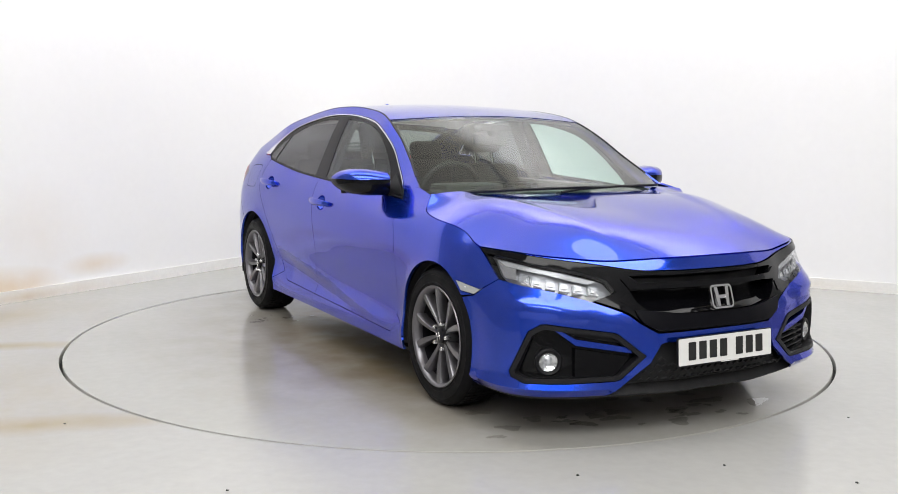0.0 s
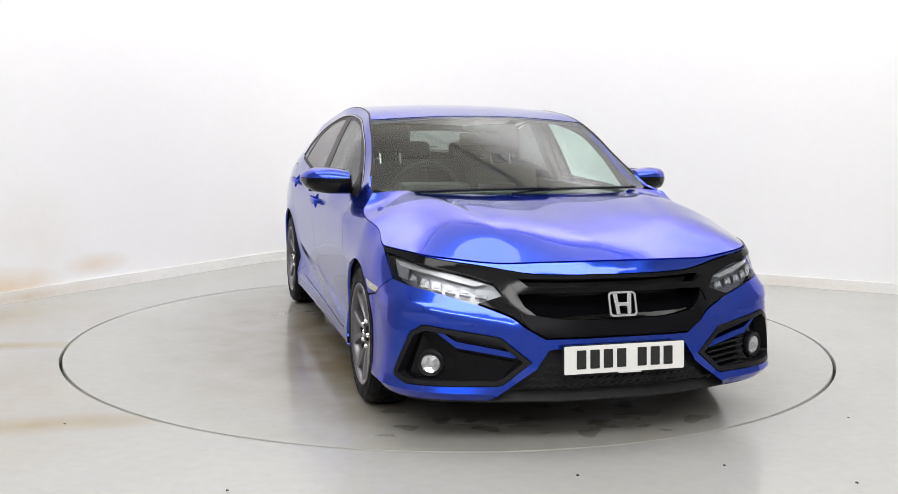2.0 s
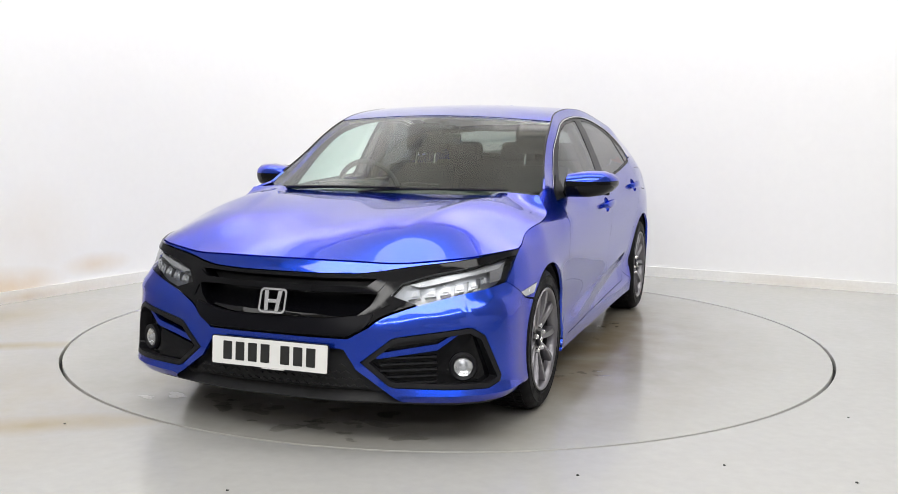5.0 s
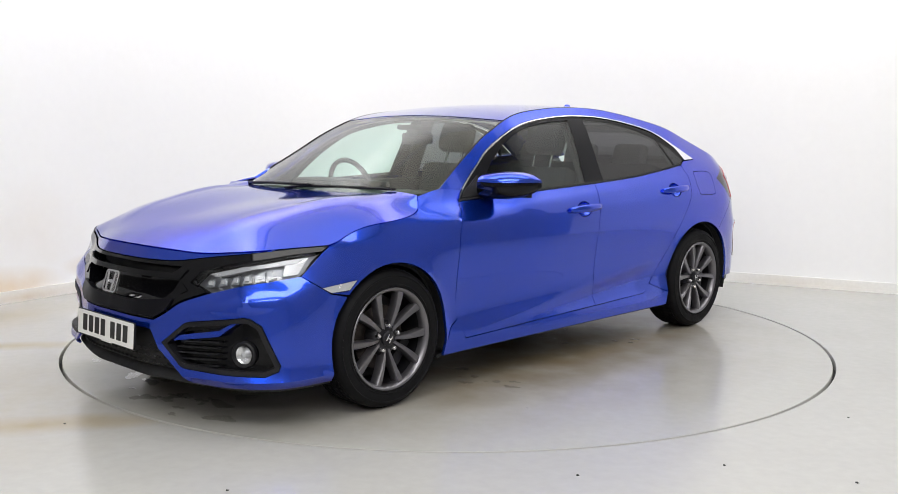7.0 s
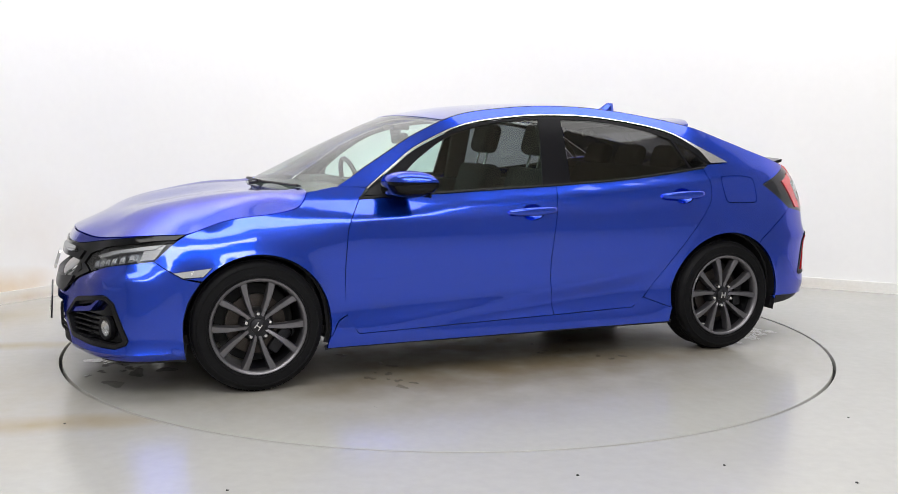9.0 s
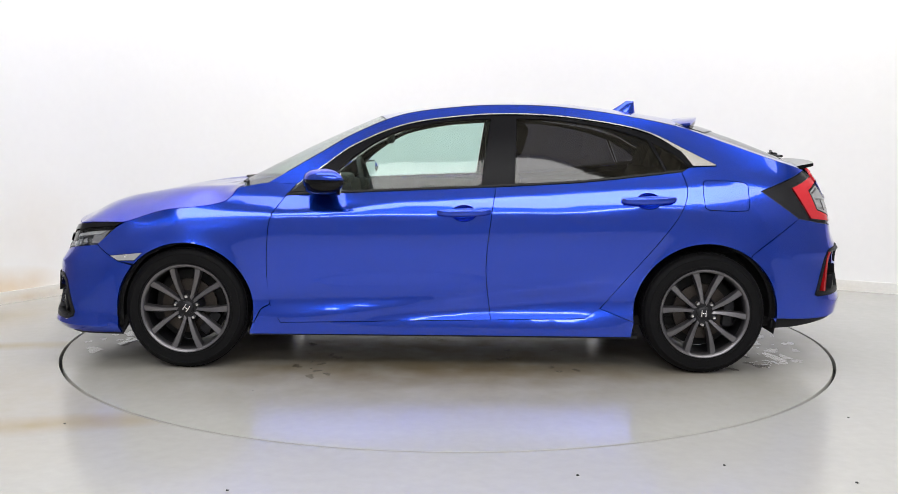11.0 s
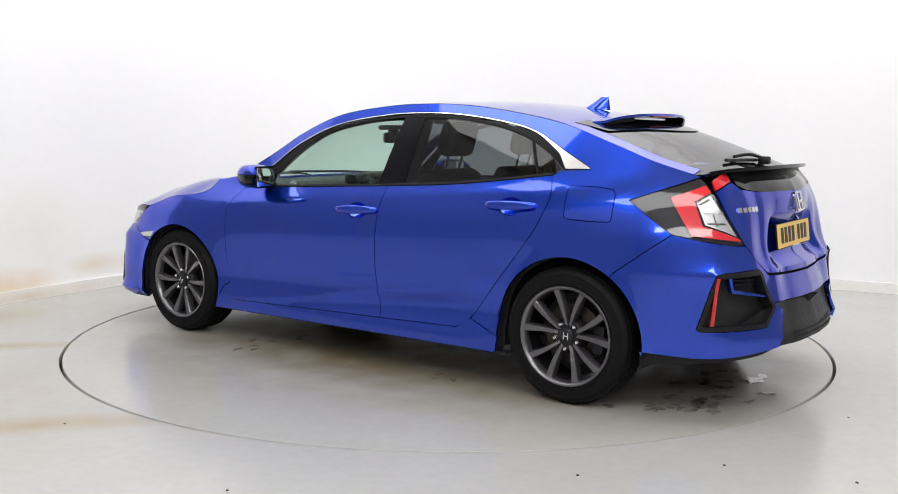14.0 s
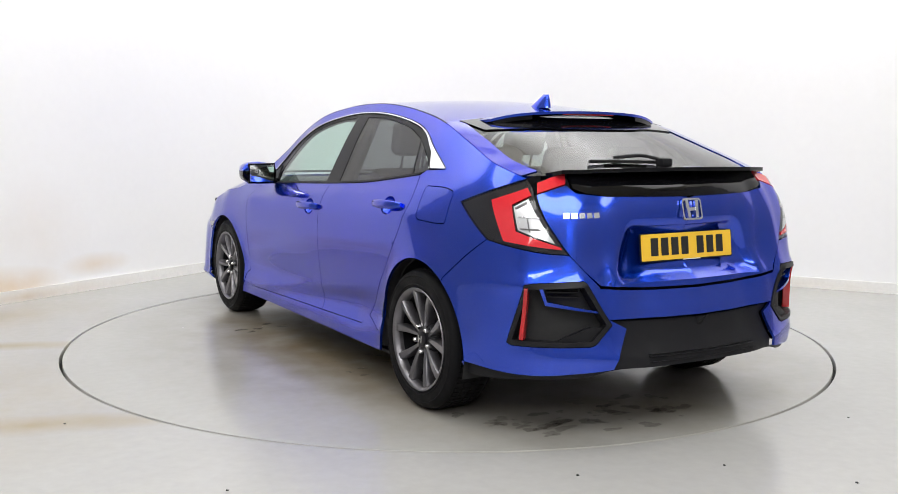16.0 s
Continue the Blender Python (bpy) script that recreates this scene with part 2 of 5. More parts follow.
def fill(poly, holes=(), step=0.03):
    """Triangles over a flat polygon with holes: points and faces."""
    from mathutils.geometry import delaunay_2d_cdt
    loops = [dense(poly, step * 0.8)] + [dense(h, step * 0.8) for h in holes]
    lo, hi = loops[0].min(0), loops[0].max(0)
    gx, gy = np.meshgrid(np.arange(lo[0] + step / 2, hi[0], step), np.arange(lo[1] + step / 2, hi[1], step))
    g = np.stack([gx.ravel(), gy.ravel()], 1)
    ok = inside(g, loops[0])
    for h in loops[1:]:
        ok &= ~inside(g, h)
    bd = np.vstack(loops)
    g = g[ok]
    if len(g):
        g = g[np.array([np.min(np.hypot(*(bd - q).T)) > step * 0.45 for q in g])]
    verts, edges = [Vector(v) for v in bd], []
    k = 0
    for l in loops:
        edges += [(k + i, k + (i + 1) % len(l)) for i in range(len(l))]
        k += len(l)
    verts += [Vector(v) for v in g]
    v, _, f, *_ = delaunay_2d_cdt(verts, edges, [], 0, 1e-6)
    v = np.array([tuple(q) for q in v])
    f = [t for t in f if len(t) == 3]
    cen = np.array([v[t].mean(0) for t in map(list, f)])
    ok = inside(cen, loops[0])
    for h in loops[1:]:
        ok &= ~inside(cen, h)
    return v, [t for t, o in zip(f, ok) if o]


def lift(bm, poly, surface, holes=(), step=0.03, gap=0.0018, depth=0.012, off=0.0, flip=False):
    """A panel on a curved surface, with turned-in edges."""
    poly = shrink(poly, gap) if gap else np.array(poly, float)
    holes = [shrink(h, -gap) if gap else np.array(h, float) for h in holes]
    v, faces = fill(poly, holes, step)
    e = 1e-3
    place, norm = [], []
    for a, b in v:
        p = surface(a, b)
        n = np.cross(surface(a + e, b) - p, surface(a, b + e) - p)
        n = n / max(np.linalg.norm(n), 1e-12) * (-1 if flip else 1)
        place.append(p - n * off)
        norm.append(n)
    vs = [bm.verts.new(p) for p in place]
    count = {}
    for t in faces:
        t = t[::-1] if flip else t
        try:
            bm.faces.new([vs[i] for i in t])
        except ValueError:
            continue
        for i, j in zip(t, list(t[1:]) + [t[0]]):
            count[(i, j)] = 1
    if depth:
        low = {}
        for i, j in [k for k in count if (k[1], k[0]) not in count]:
            for q in (i, j):
                if q not in low:
                    low[q] = (bm.verts.new(place[q] - norm[q] * 0.0), bm.verts.new(place[q] - norm[q] * depth))
            bm.faces.new((low[j][0], low[i][0], low[i][1], low[j][1]))
    return bm


def path(*runs):
    """Joins smooth runs into one polygon with corners between them."""
    out = []
    for r in runs:
        out += [tuple(p) for p in (catmull(r, 6) if len(r) > 2 else np.array(r, float))]
    return out


def arc(cx, cz, r, a0, a1, n=24):
    return [(cx + r * math.cos(radians(a0 + (a1 - a0) * k / n)), cz + r * math.sin(radians(a0 + (a1 - a0) * k / n))) for k in range(n + 1)]


def catmull(pts, n=12, closed=False):
    """A smooth line through pts."""
    p = np.array(pts, float)
    q = np.vstack([2 * p[0] - p[1], p, 2 * p[-1] - p[-2]])
    out = []
    for i in range(1, len(q) - 2):
        a, b, c, d = q[i - 1], q[i], q[i + 1], q[i + 2]
        for k in range(n):
            t = k / n
            out.append(0.5 * (2 * b + (c - a) * t + (2 * a - 5 * b + 4 * c - d) * t * t + (3 * b - a - 3 * c + d) * t ** 3))
    out.append(p[-1])
    return np.array(out)


def smooth_value(table):
    """A smooth function through (place, value) pairs, monotone between them."""
    xs, ys = np.array(table, float).T
    h = np.diff(xs)
    d = np.diff(ys) / h
    m = np.zeros(len(xs))
    m[0], m[-1] = d[0], d[-1]
    for i in range(1, len(xs) - 1):
        m[i] = 0 if d[i - 1] * d[i] <= 0 else 2 * d[i - 1] * d[i] / (d[i - 1] + d[i])

    def value(x):
        i = int(min(max(np.searchsorted(xs, x) - 1, 0), len(h) - 1))
        if x <= xs[0]:
            return ys[0] + m[0] * (x - xs[0])
        if x >= xs[-1]:
            return ys[-1] + m[-1] * (x - xs[-1])
        t = (x - xs[i]) / h[i]
        a, b = (1 + 2 * t) * (1 - t) ** 2, t * (1 - t) ** 2
        c, e = t * t * (3 - 2 * t), t * t * (t - 1)
        return a * ys[i] + b * h[i] * m[i] + c * ys[i + 1] + e * h[i] * m[i + 1]
    return value


# the body's widest outline seen from above, from the nose round the nearside to the tail
OUTLINE = catmull([(0, -2.245), (0.22, -2.235), (0.42, -2.18), (0.575, -2.112), (0.712, -2.035), (0.808, -1.94), (0.862, -1.82),
                   (0.886, -1.69), (0.898, -1.55), (0.90, -1.35), (0.895, -1.0), (0.888, -0.5), (0.886, 0.0), (0.888, 0.6),
                   (0.892, 1.0), (0.896, 1.35), (0.888, 1.62), (0.855, 1.82), (0.79, 1.97), (0.69, 2.075), (0.5, 2.165), (0.25, 2.225), (0, 2.245)], 10)
RUN = np.concatenate([[0], np.cumsum(np.hypot(*np.diff(OUTLINE, axis=0).T))])
RUN = RUN - (RUN[-1] - 5.6817) * np.clip(RUN / 1.1, 0, 1)
RUN_END = float(RUN[-1])
_t = np.gradient(OUTLINE, RUN, axis=0)
_t /= np.hypot(_t[:, 0], _t[:, 1])[:, None]
NORMAL = np.stack([-_t[:, 1] * -1, -_t[:, 0]], 1)
# how far the skin lies inside that outline, by height, at stations along it
STATIONS = [
    (0.00, smooth_value([(0.17, 0.06), (0.22, 0.015), (0.30, 0.01), (0.42, 0.02), (0.55, 0.05), (0.66, 0.075), (0.73, 0.11), (0.80, 0.20)])),
    (0.50, smooth_value([(0.17, 0.05), (0.22, 0.0), (0.30, 0.005), (0.42, 0.02), (0.55, 0.055), (0.66, 0.085), (0.73, 0.115), (0.80, 0.20)])),
    (0.90, smooth_value([(0.17, 0.03), (0.22, -0.016), (0.32, -0.014), (0.45, -0.006), (0.55, 0.008), (0.66, 0.036), (0.74, 0.066), (0.80, 0.125)])),
    (1.22, smooth_value([(0.17, 0.03), (0.24, 0.0), (0.35, 0.0), (0.50, 0.0), (0.60, 0.0), (0.70, 0.016), (0.76, 0.034), (0.82, 0.080)])),
    (1.50, smooth_value([(0.17, 0.02), (0.30, 0.012), (0.45, 0.004), (0.60, 0.0), (0.70, 0.005), (0.76, 0.016), (0.80, 0.029), (0.86, 0.058), (0.93, 0.115)])),
    (2.02, smooth_value([(0.17, 0.015), (0.26, 0.012), (0.38, 0.028), (0.55, 0.012), (0.70, 0.0), (0.80, 0.008), (0.86, 0.045), (0.90, 0.085), (0.95, 0.115), (1.10, 0.19), (1.38, 0.33)])),
    (2.60, smooth_value([(0.17, 0.012), (0.26, 0.010), (0.38, 0.032), (0.55, 0.014), (0.70, 0.0), (0.80, 0.003), (0.86, 0.022), (0.95, 0.070), (1.10, 0.136), (1.25, 0.212), (1.38, 0.290)])),
    (3.30, smooth_value([(0.17, 0.012), (0.26, 0.010), (0.38, 0.030), (0.55, 0.014), (0.72, 0.0), (0.82, 0.002), (0.88, 0.022), (0.97, 0.068), (1.10, 0.125), (1.25, 0.196), (1.38, 0.275)])),
    (4.00, smooth_value([(0.17, 0.012), (0.26, 0.012), (0.38, 0.030), (0.55, 0.012), (0.75, 0.0), (0.86, 0.004), (0.92, 0.028), (1.00, 0.070), (1.10, 0.118), (1.25, 0.205), (1.38, 0.295)])),
    (4.50, smooth_value([(0.17, 0.03), (0.26, 0.014), (0.40, 0.004), (0.60, 0.0), (0.78, 0.008), (0.88, 0.028), (0.95, 0.050), (1.02, 0.085), (1.10, 0.140), (1.25, 0.25), (1.38, 0.35)])),
    (4.85, smooth_value([(0.17, 0.04), (0.28, 0.005), (0.45, 0.0), (0.62, 0.004), (0.78, 0.018), (0.88, 0.042), (0.96, 0.070), (1.02, 0.105), (1.10, 0.165), (1.25, 0.29), (1.38, 0.42)])),
    (5.05, smooth_value([(0.17, 0.05), (0.28, 0.0), (0.45, 0.0), (0.60, 0.010), (0.70, 0.035), (0.80, 0.055), (0.90, 0.080), (1.00, 0.125), (1.06, 0.17), (1.20, 0.32)])),
    (5.22, smooth_value([(0.17, 0.05), (0.28, -0.01), (0.45, 0.006), (0.58, 0.030), (0.66, 0.060), (0.76, 0.095), (0.90, 0.110), (1.00, 0.150), (1.06, 0.20), (1.20, 0.36)])),
    (5.40, smooth_value([(0.17, 0.05), (0.28, -0.02), (0.40, 0.015), (0.52, 0.045), (0.62, 0.085), (0.70, 0.122), (0.80, 0.136), (0.93, 0.136), (1.02, 0.165), (1.08, 0.24), (1.20, 0.42)])),
    (5.68, smooth_value([(0.17, 0.05), (0.28, -0.02), (0.40, 0.015), (0.52, 0.045), (0.62, 0.085), (0.70, 0.122), (0.80, 0.136), (0.93, 0.136), (1.02, 0.165), (1.08, 0.25), (1.20, 0.44)])),
]
_ss = np.array([a for a, _ in STATIONS])


def fold(s, z, line, s0, s1, wide, high):
    """A crease pressed outwards along a line of the side."""
    ends = min(max((s - s0) / 0.25, 0), 1) * min(max((s1 - s) / 0.35, 0), 1)
    return high * ends * math.exp(-abs(z - line) / wide)


def skin(s, z):
    """A place on the car's skin: s metres along the outline from the nose (below zero: offside), z up."""
    side = 1 if s >= 0 else -1
    s = min(abs(s), RUN_END)
    i = int(min(max(np.searchsorted(_ss, s) - 1, 0), len(_ss) - 2))
    t = min(max((s - _ss[i]) / (_ss[i + 1] - _ss[i]), 0), 1)
    t = t * t * (3 - 2 * t)
    d = STATIONS[i][1](z) * (1 - t) + STATIONS[i + 1][1](z) * t
    d -= fold(s, z, 0.905 + 0.072 * (s - 3.0) / 1.05 - 0.035 * max(0, 2.6 - s), 1.75, 4.5, 0.045, 0.008)
    line = 0.275 + 0.125 * (s - 2.05)
    d -= fold(s, z, line, 1.98, 3.75, 0.05, 0.007)
    under = min(max((line - z) / 0.07, 0), 1) * min(max((z - 0.235) / 0.07, 0), 1)
    d += 0.018 * under * min(max((s - 1.98) / 0.3, 0), 1) * min(max((3.8 - s) / 0.3, 0), 1)
    d -= fold(s, z, 0.645, 4.62, 6.2, 0.035, 0.020) + fold(s, z, 0.495 + 0.17 * (s - 0.45), 0.25, 1.2, 0.035, 0.016)
    d -= fold(s, z, 0.355, 4.75, 6.3, 0.045, 0.020) + fold(s, z, 0.222, 0.35, 1.45, 0.03, 0.016)
    corner = min(max((s - 0.35) / 0.4, 0), 1) * min(max((1.18 - s) / 0.3, 0), 1) * min(max((0.66 - z) / 0.12, 0), 1)
    d -= 0.026 * corner * corner * (3 - 2 * corner)
    for hub, arch in ((1.482, 0.352), (4.182, 0.372)):
        r = math.hypot(s - hub, z - 0.312) - arch
        flare = (0.007, 0.022) if hub < 3 else (0.008, 0.030)
        d -= flare[0] * math.exp(-abs(r) / flare[1]) if z < 0.75 else 0
    x, y = np.interp(s, RUN, OUTLINE[:, 0]), np.interp(s, RUN, OUTLINE[:, 1])
    nx, ny = np.interp(s, RUN, NORMAL[:, 0]), np.interp(s, RUN, NORMAL[:, 1])
    return np.array([side * (x - nx * d), y - ny * d, z])

# ---- the studio ----
def offset_line(line, d):
    p = np.array(line, float)
    t = np.gradient(p, axis=0)
    t /= np.hypot(*t.T)[:, None]
    return p + np.stack([-t[:, 1], t[:, 0]], 1) * d


def wall_strip(name, line, z0, z1, thick, mat, label, category=""):
    """A wall of some thickness along a line; the room lies to the right of the line's way."""
    bm = bmesh.new()
    out = offset_line(line, thick)
    rows = []
    for (x, y), (u, w) in zip(line, out):
        rows.append([bm.verts.new(q) for q in ((x, y, z0), (x, y, z1), (u, w, z1), (u, w, z0))])
    for A, B in zip(rows, rows[1:]):
        for k in range(4):
            bm.faces.new((A[k], A[(k + 1) % 4], B[(k + 1) % 4], B[k]))
    bm.faces.new(rows[0])
    bm.faces.new(rows[-1][::-1])
    bmesh.ops.recalc_face_normals(bm, faces=bm.faces)
    return tagged(part(name, bm, mat), label, category, kind="structure")


# left wall, rounded corner, right wall, running left to right round the back of the turntable
CORNER = catmull([(-3.56, 0.22), (-3.37, 0.53), (-3.18, 0.84), (-2.66, 1.69), (-2.34, 2.21), (-1.95, 2.86), (-1.62, 3.33), (-1.15, 3.66), (-0.6, 3.62), (0.2, 3.25), (1.84, 2.48), (2.51, 2.17), (3.53, 1.66), (5.0, 0.93), (6.4, 0.23)], 8)
wall_strip("wall_cove", CORNER, 0, CEILING, 0.15, WALL, "white painted studio wall with a rounded corner", "wall")
wall_strip("baseboard", offset_line(CORNER, -0.018), 0.0, 0.085, 0.016, SKIRT, "white painted skirting board with rust marks", "baseboard")
# closing walls, all unseen; their grey shapes the reflections in the car
wall_strip("wall_west", [(-5.4, -8.0), (-5.5, -5.0), (-5.4, -2.85), (-4.5, -1.33), (-3.56, 0.22)], 0, CEILING, 0.15, SIDE_WALL, "unseen closing wall beside the studio corner, grey to dim reflections", "wall")
wall_strip("wall_east", [(6.4, 0.23), (6.3, -3.5), (5.6, -8.0)], 0, CEILING, 0.15, SIDE_WALL, "unseen closing wall opposite the studio corner, grey to dim reflections", "wall")
wall_strip("wall_south", [(5.6, -8.0), (0, -8.2), (-5.4, -8.0)], 0, CEILING, 0.15, BACK_WALL, "unseen closing wall with a long strip light, grey to dim reflections", "wall")
bm = bmesh.new()
box(0.3, -2.2, CEILING + 0.05, 13.6, 13.0, 0.1, 0, bm)
tagged(part("ceiling", bm, CEIL, smooth=False), "cream painted studio ceiling", "ceiling", kind="structure")

RADIUS = 2.2368
bm = bmesh.new()
N = 192
ring = [[bm.verts.new((r * math.cos(2 * math.pi * k / N), r * math.sin(2 * math.pi * k / N), z)) for k in range(N)] for r, z in ((RADIUS + 0.008, -0.04), (RADIUS + 0.008, -0.003), (RADIUS + 0.010, 0.0), (4, 0), (9.5, 0))]
for A, B in zip(ring, ring[1:]):
    for k in range(N):
        bm.faces.new((A[k], B[k], B[(k + 1) % N], A[(k + 1) % N]))
bmesh.ops.recalc_face_normals(bm, faces=bm.faces)
tagged(part("floor", bm, FLOOR), "glossy pale grey painted floor with brown streaks", "floor", kind="structure")
bm = lathe([(-0.06, 2.6), (-0.045, 2.6)], 64, "z", caps=True)
tagged(part("floor_pit", bm, GAP), "dark pit under the turntable", "pit", kind="structure")

DIFFUSER = material("diffuser", (1, 0.99, 0.97), 0.5, emit=0.05)
GLOW = material("glow_fill", (1, 0.975, 0.90), 0.6, emit=0.65)
GLOW.node_tree.nodes["Principled BSDF"].inputs["Base Color"].default_value = (0.36, 0.35, 0.31, 1)
for _x, _y, _w, _d, _p in PANELS:
    fix = new("ceiling_light")
    fix.location = (_x, _y, CEILING)
    tagged(fix, "large white diffused ceiling softbox light", "light", "ceiling panel lights")
    part("frame", box(0, 0, -0.03, _w - 0.01, _d - 0.01, 0.06, 0.01), WALL, fix)
    part("diffuser", box(0, 0, -0.066, _w - 0.012, _d - 0.012, 0.008, 0), DIFFUSER, fix, smooth=False)

# an added, unseen glowing sheet over the back, to brighten bonnet and screen reflections
bm = bmesh.new()
_edge = [(-3.75, -0.1)] + [tuple(p) for p in offset_line(CORNER, -0.03)] + [(6.38, -0.1)]
bm.faces.new([bm.verts.new((x, y, CEILING - 0.03)) for x, y in _edge][::-1])
_g = bmesh.ops.extrude_face_region(bm, geom=bm.faces[:])
bmesh.ops.translate(bm, vec=(0, 0, 0.02), verts=[v for v in _g["geom"] if isinstance(v, bmesh.types.BMVert)])
bmesh.ops.recalc_face_normals(bm, faces=bm.faces)
tagged(part("glow_sheet", bm, GLOW, smooth=False), "unseen warm white glowing sheet, added to fill the reflections", "light", kind="structure")
# made-up housings that carry the added fill lamps
for _e, _a, _w in FILL_LAMPS:
    fill_rig = new("added_fill_light")
    fill_rig.matrix_world = look(_e, Vector(_e) + Vector(_a))
    tagged(fill_rig, "unseen long white fill light, added to brighten the upper wall", "light", "wall washers")
    part("housing", box(0, 0, 0.06, _w + 0.06, 0.36, 0.09, 0.02), WALL, fill_rig)
    part("diffuser", box(0, 0, 0.01, _w, 0.3, 0.006, 0), DIFFUSER, fill_rig, smooth=False)
    for _sx in (-1, 1):
        _p = fill_rig.matrix_world.inverted() @ (fill_rig.matrix_world @ Vector((_sx * _w * 0.4, 0, 0.1)) + Vector((0, 0, 0.62)))
        part("hanger", tube([(_sx * _w * 0.4, 0, 0.1), tuple(_p)], 0.01, 6), SILVER, fill_rig)
strip_light = new("wall_light")
strip_light.location = (0, -7.98, 3.3)
tagged(strip_light, "long white strip light on the grey wall", "light")
part("housing", box(0, 0, 0, 6.1, 0.10, 0.58, 0.02), WALL, strip_light)
part("diffuser", box(0, 0.055, 0, 6.0, 0.012, 0.5, 0.004), DIFFUSER, strip_light)

table = new("turntable")
tagged(table, "round grey painted turntable flush with the floor", "turntable")
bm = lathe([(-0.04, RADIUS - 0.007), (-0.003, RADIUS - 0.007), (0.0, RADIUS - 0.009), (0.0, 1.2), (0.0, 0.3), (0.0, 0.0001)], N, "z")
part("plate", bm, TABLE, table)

# ---- the car: x to its nearside, y to its tail, the middle of the wheelbase at 0 ----
WHEELBASE, TRACK, HUB = 2.697, 0.775, 0.312
car = new("car")
tagged(car, "metallic blue five-door hatchback with black trim", "car")


def tail(w, z):
    """The skin counted from the tail's middle: w below zero on the nearside."""
    return skin(RUN_END + w, z) if w <= 0 else skin(-(RUN_END - w), z)


def flip_s(poly):
    return [(-s, z) for s, z in poly]


def both(half):
    """The whole outline of a piece from its nearside half, which runs from the middle to the middle."""
    return list(half) + [(-s, z) for s, z in reversed(half)]


def sided(name, poly, mat, label="", holes=(), parent=None, **kw):
    """A panel and its mirror image: two parts."""
    made = []
    for k, side in enumerate((1, -1)):
        bm = bmesh.new()
        if side == 1:
            lift(bm, poly, skin, holes, **kw)
        else:
            lift(bm, flip_s(poly), skin, [flip_s(h) for h in holes], **kw)
        made.append(part(name, bm, mat, (parent[k] if parent else car), label))
    return made


def across(name, poly, mat, label="", holes=(), surface=skin, **kw):
    bm = bmesh.new()
    lift(bm, poly, surface, holes, **kw)
    return part(name, bm, mat, car, label)


def from_tail(poly):
    return [(s - RUN_END, z) for s, z in poly]


FS, RS, AR, AR_REAR = 1.482, 4.182, 0.352, 0.372           # hub stations along the outline, arch radii
front_edge = [(2.0, 0.908), (1.93, 0.80), (1.912, 0.68), (1.905, 0.51), (1.918, 0.345), (1.975, 0.250)]
mid_edge = [(3.07, 0.272), (3.042, 0.54), (3.066, 0.81), (3.09, 0.962)]
rear_edge = [(3.56, 0.284), (3.64, 0.338), (3.79, 0.52), (3.93, 0.69), (4.03, 0.83), (4.072, 0.95), (4.05, 1.048)]
belt = [(2.0, 0.908), (2.54, 0.936), (3.09, 0.962), (3.478, 0.985), (3.766, 1.014), (4.05, 1.048)]
chrome_top = [(2.05, 0.965), (2.192, 1.068), (2.35, 1.178), (2.606, 1.284), (2.893, 1.331), (3.154, 1.346), (3.428, 1.336), (3.731, 1.294), (3.909, 1.247), (4.059, 1.173), (4.235, 1.086)]
ditch = [(1.90, 0.972), (2.16, 1.125), (2.35, 1.235), (2.6, 1.335), (2.9, 1.378), (3.15, 1.390), (3.42, 1.382), (3.72, 1.346), (4.04, 1.285), (4.3, 1.200), (4.55, 1.120), (4.80, 1.060)]
bonnet_side = [(1.155, 0.762), (1.363, 0.827), (1.58, 0.852), (1.68, 0.874), (1.72, 0.905), (1.745, 0.945)]
arch_front = arc(FS, HUB, AR, 137.6, -10, 40)
arch_rear = arc(RS, HUB, AR_REAR, 187, 54, 36)
arch_tail = arc(RS, HUB, AR_REAR, 54, -5, 20)

# doors
fdoor = path(front_edge, [(1.975, 0.250), (3.07, 0.272)], mid_edge, belt[2::-1])
rdoor = path(mid_edge[::-1], [(3.07, 0.272), (3.56, 0.284)], rear_edge, belt[:1:-1])


def cup_line(s0, zc):
    return [(s0 + 0.064 * math.cos(t), zc - 0.003 + 0.041 * math.sin(t)) for t in np.linspace(0, 2 * math.pi, 28, endpoint=False)]


HANDLES = ((2.925, 0.832), (3.87, 0.902))
fdoors = sided("front_door", fdoor, BLUE, "blue front door with chrome-edged window", holes=[cup_line(*HANDLES[0])], step=0.02)
rdoors = sided("rear_door", rdoor, BLUE, "blue rear door with tinted window", holes=[cup_line(*HANDLES[1])], step=0.02)
# wings
fwing = path(bonnet_side, [(1.745, 0.945), (1.90, 0.972), (2.05, 0.965)], [(2.05, 0.965), (2.0, 0.908)], front_edge[:5], [(1.918, 0.345), (1.872, 0.318), (1.838, 0.251)], arch_front[::-1], [(1.137, 0.564), (1.006, 0.645)], [(1.006, 0.645), (1.07, 0.70), (1.116, 0.738), (1.155, 0.762)])
marker = [(1.092, 0.592), (1.137, 0.566), (1.226, 0.570), (1.268, 0.611)]
sided("front_wing", fwing, BLUE, holes=[marker])
markers = sided("side_marker", marker, CLEAR_LAMP, "clear side marker lamp", off=-0.002, depth=0.02, step=0.02)
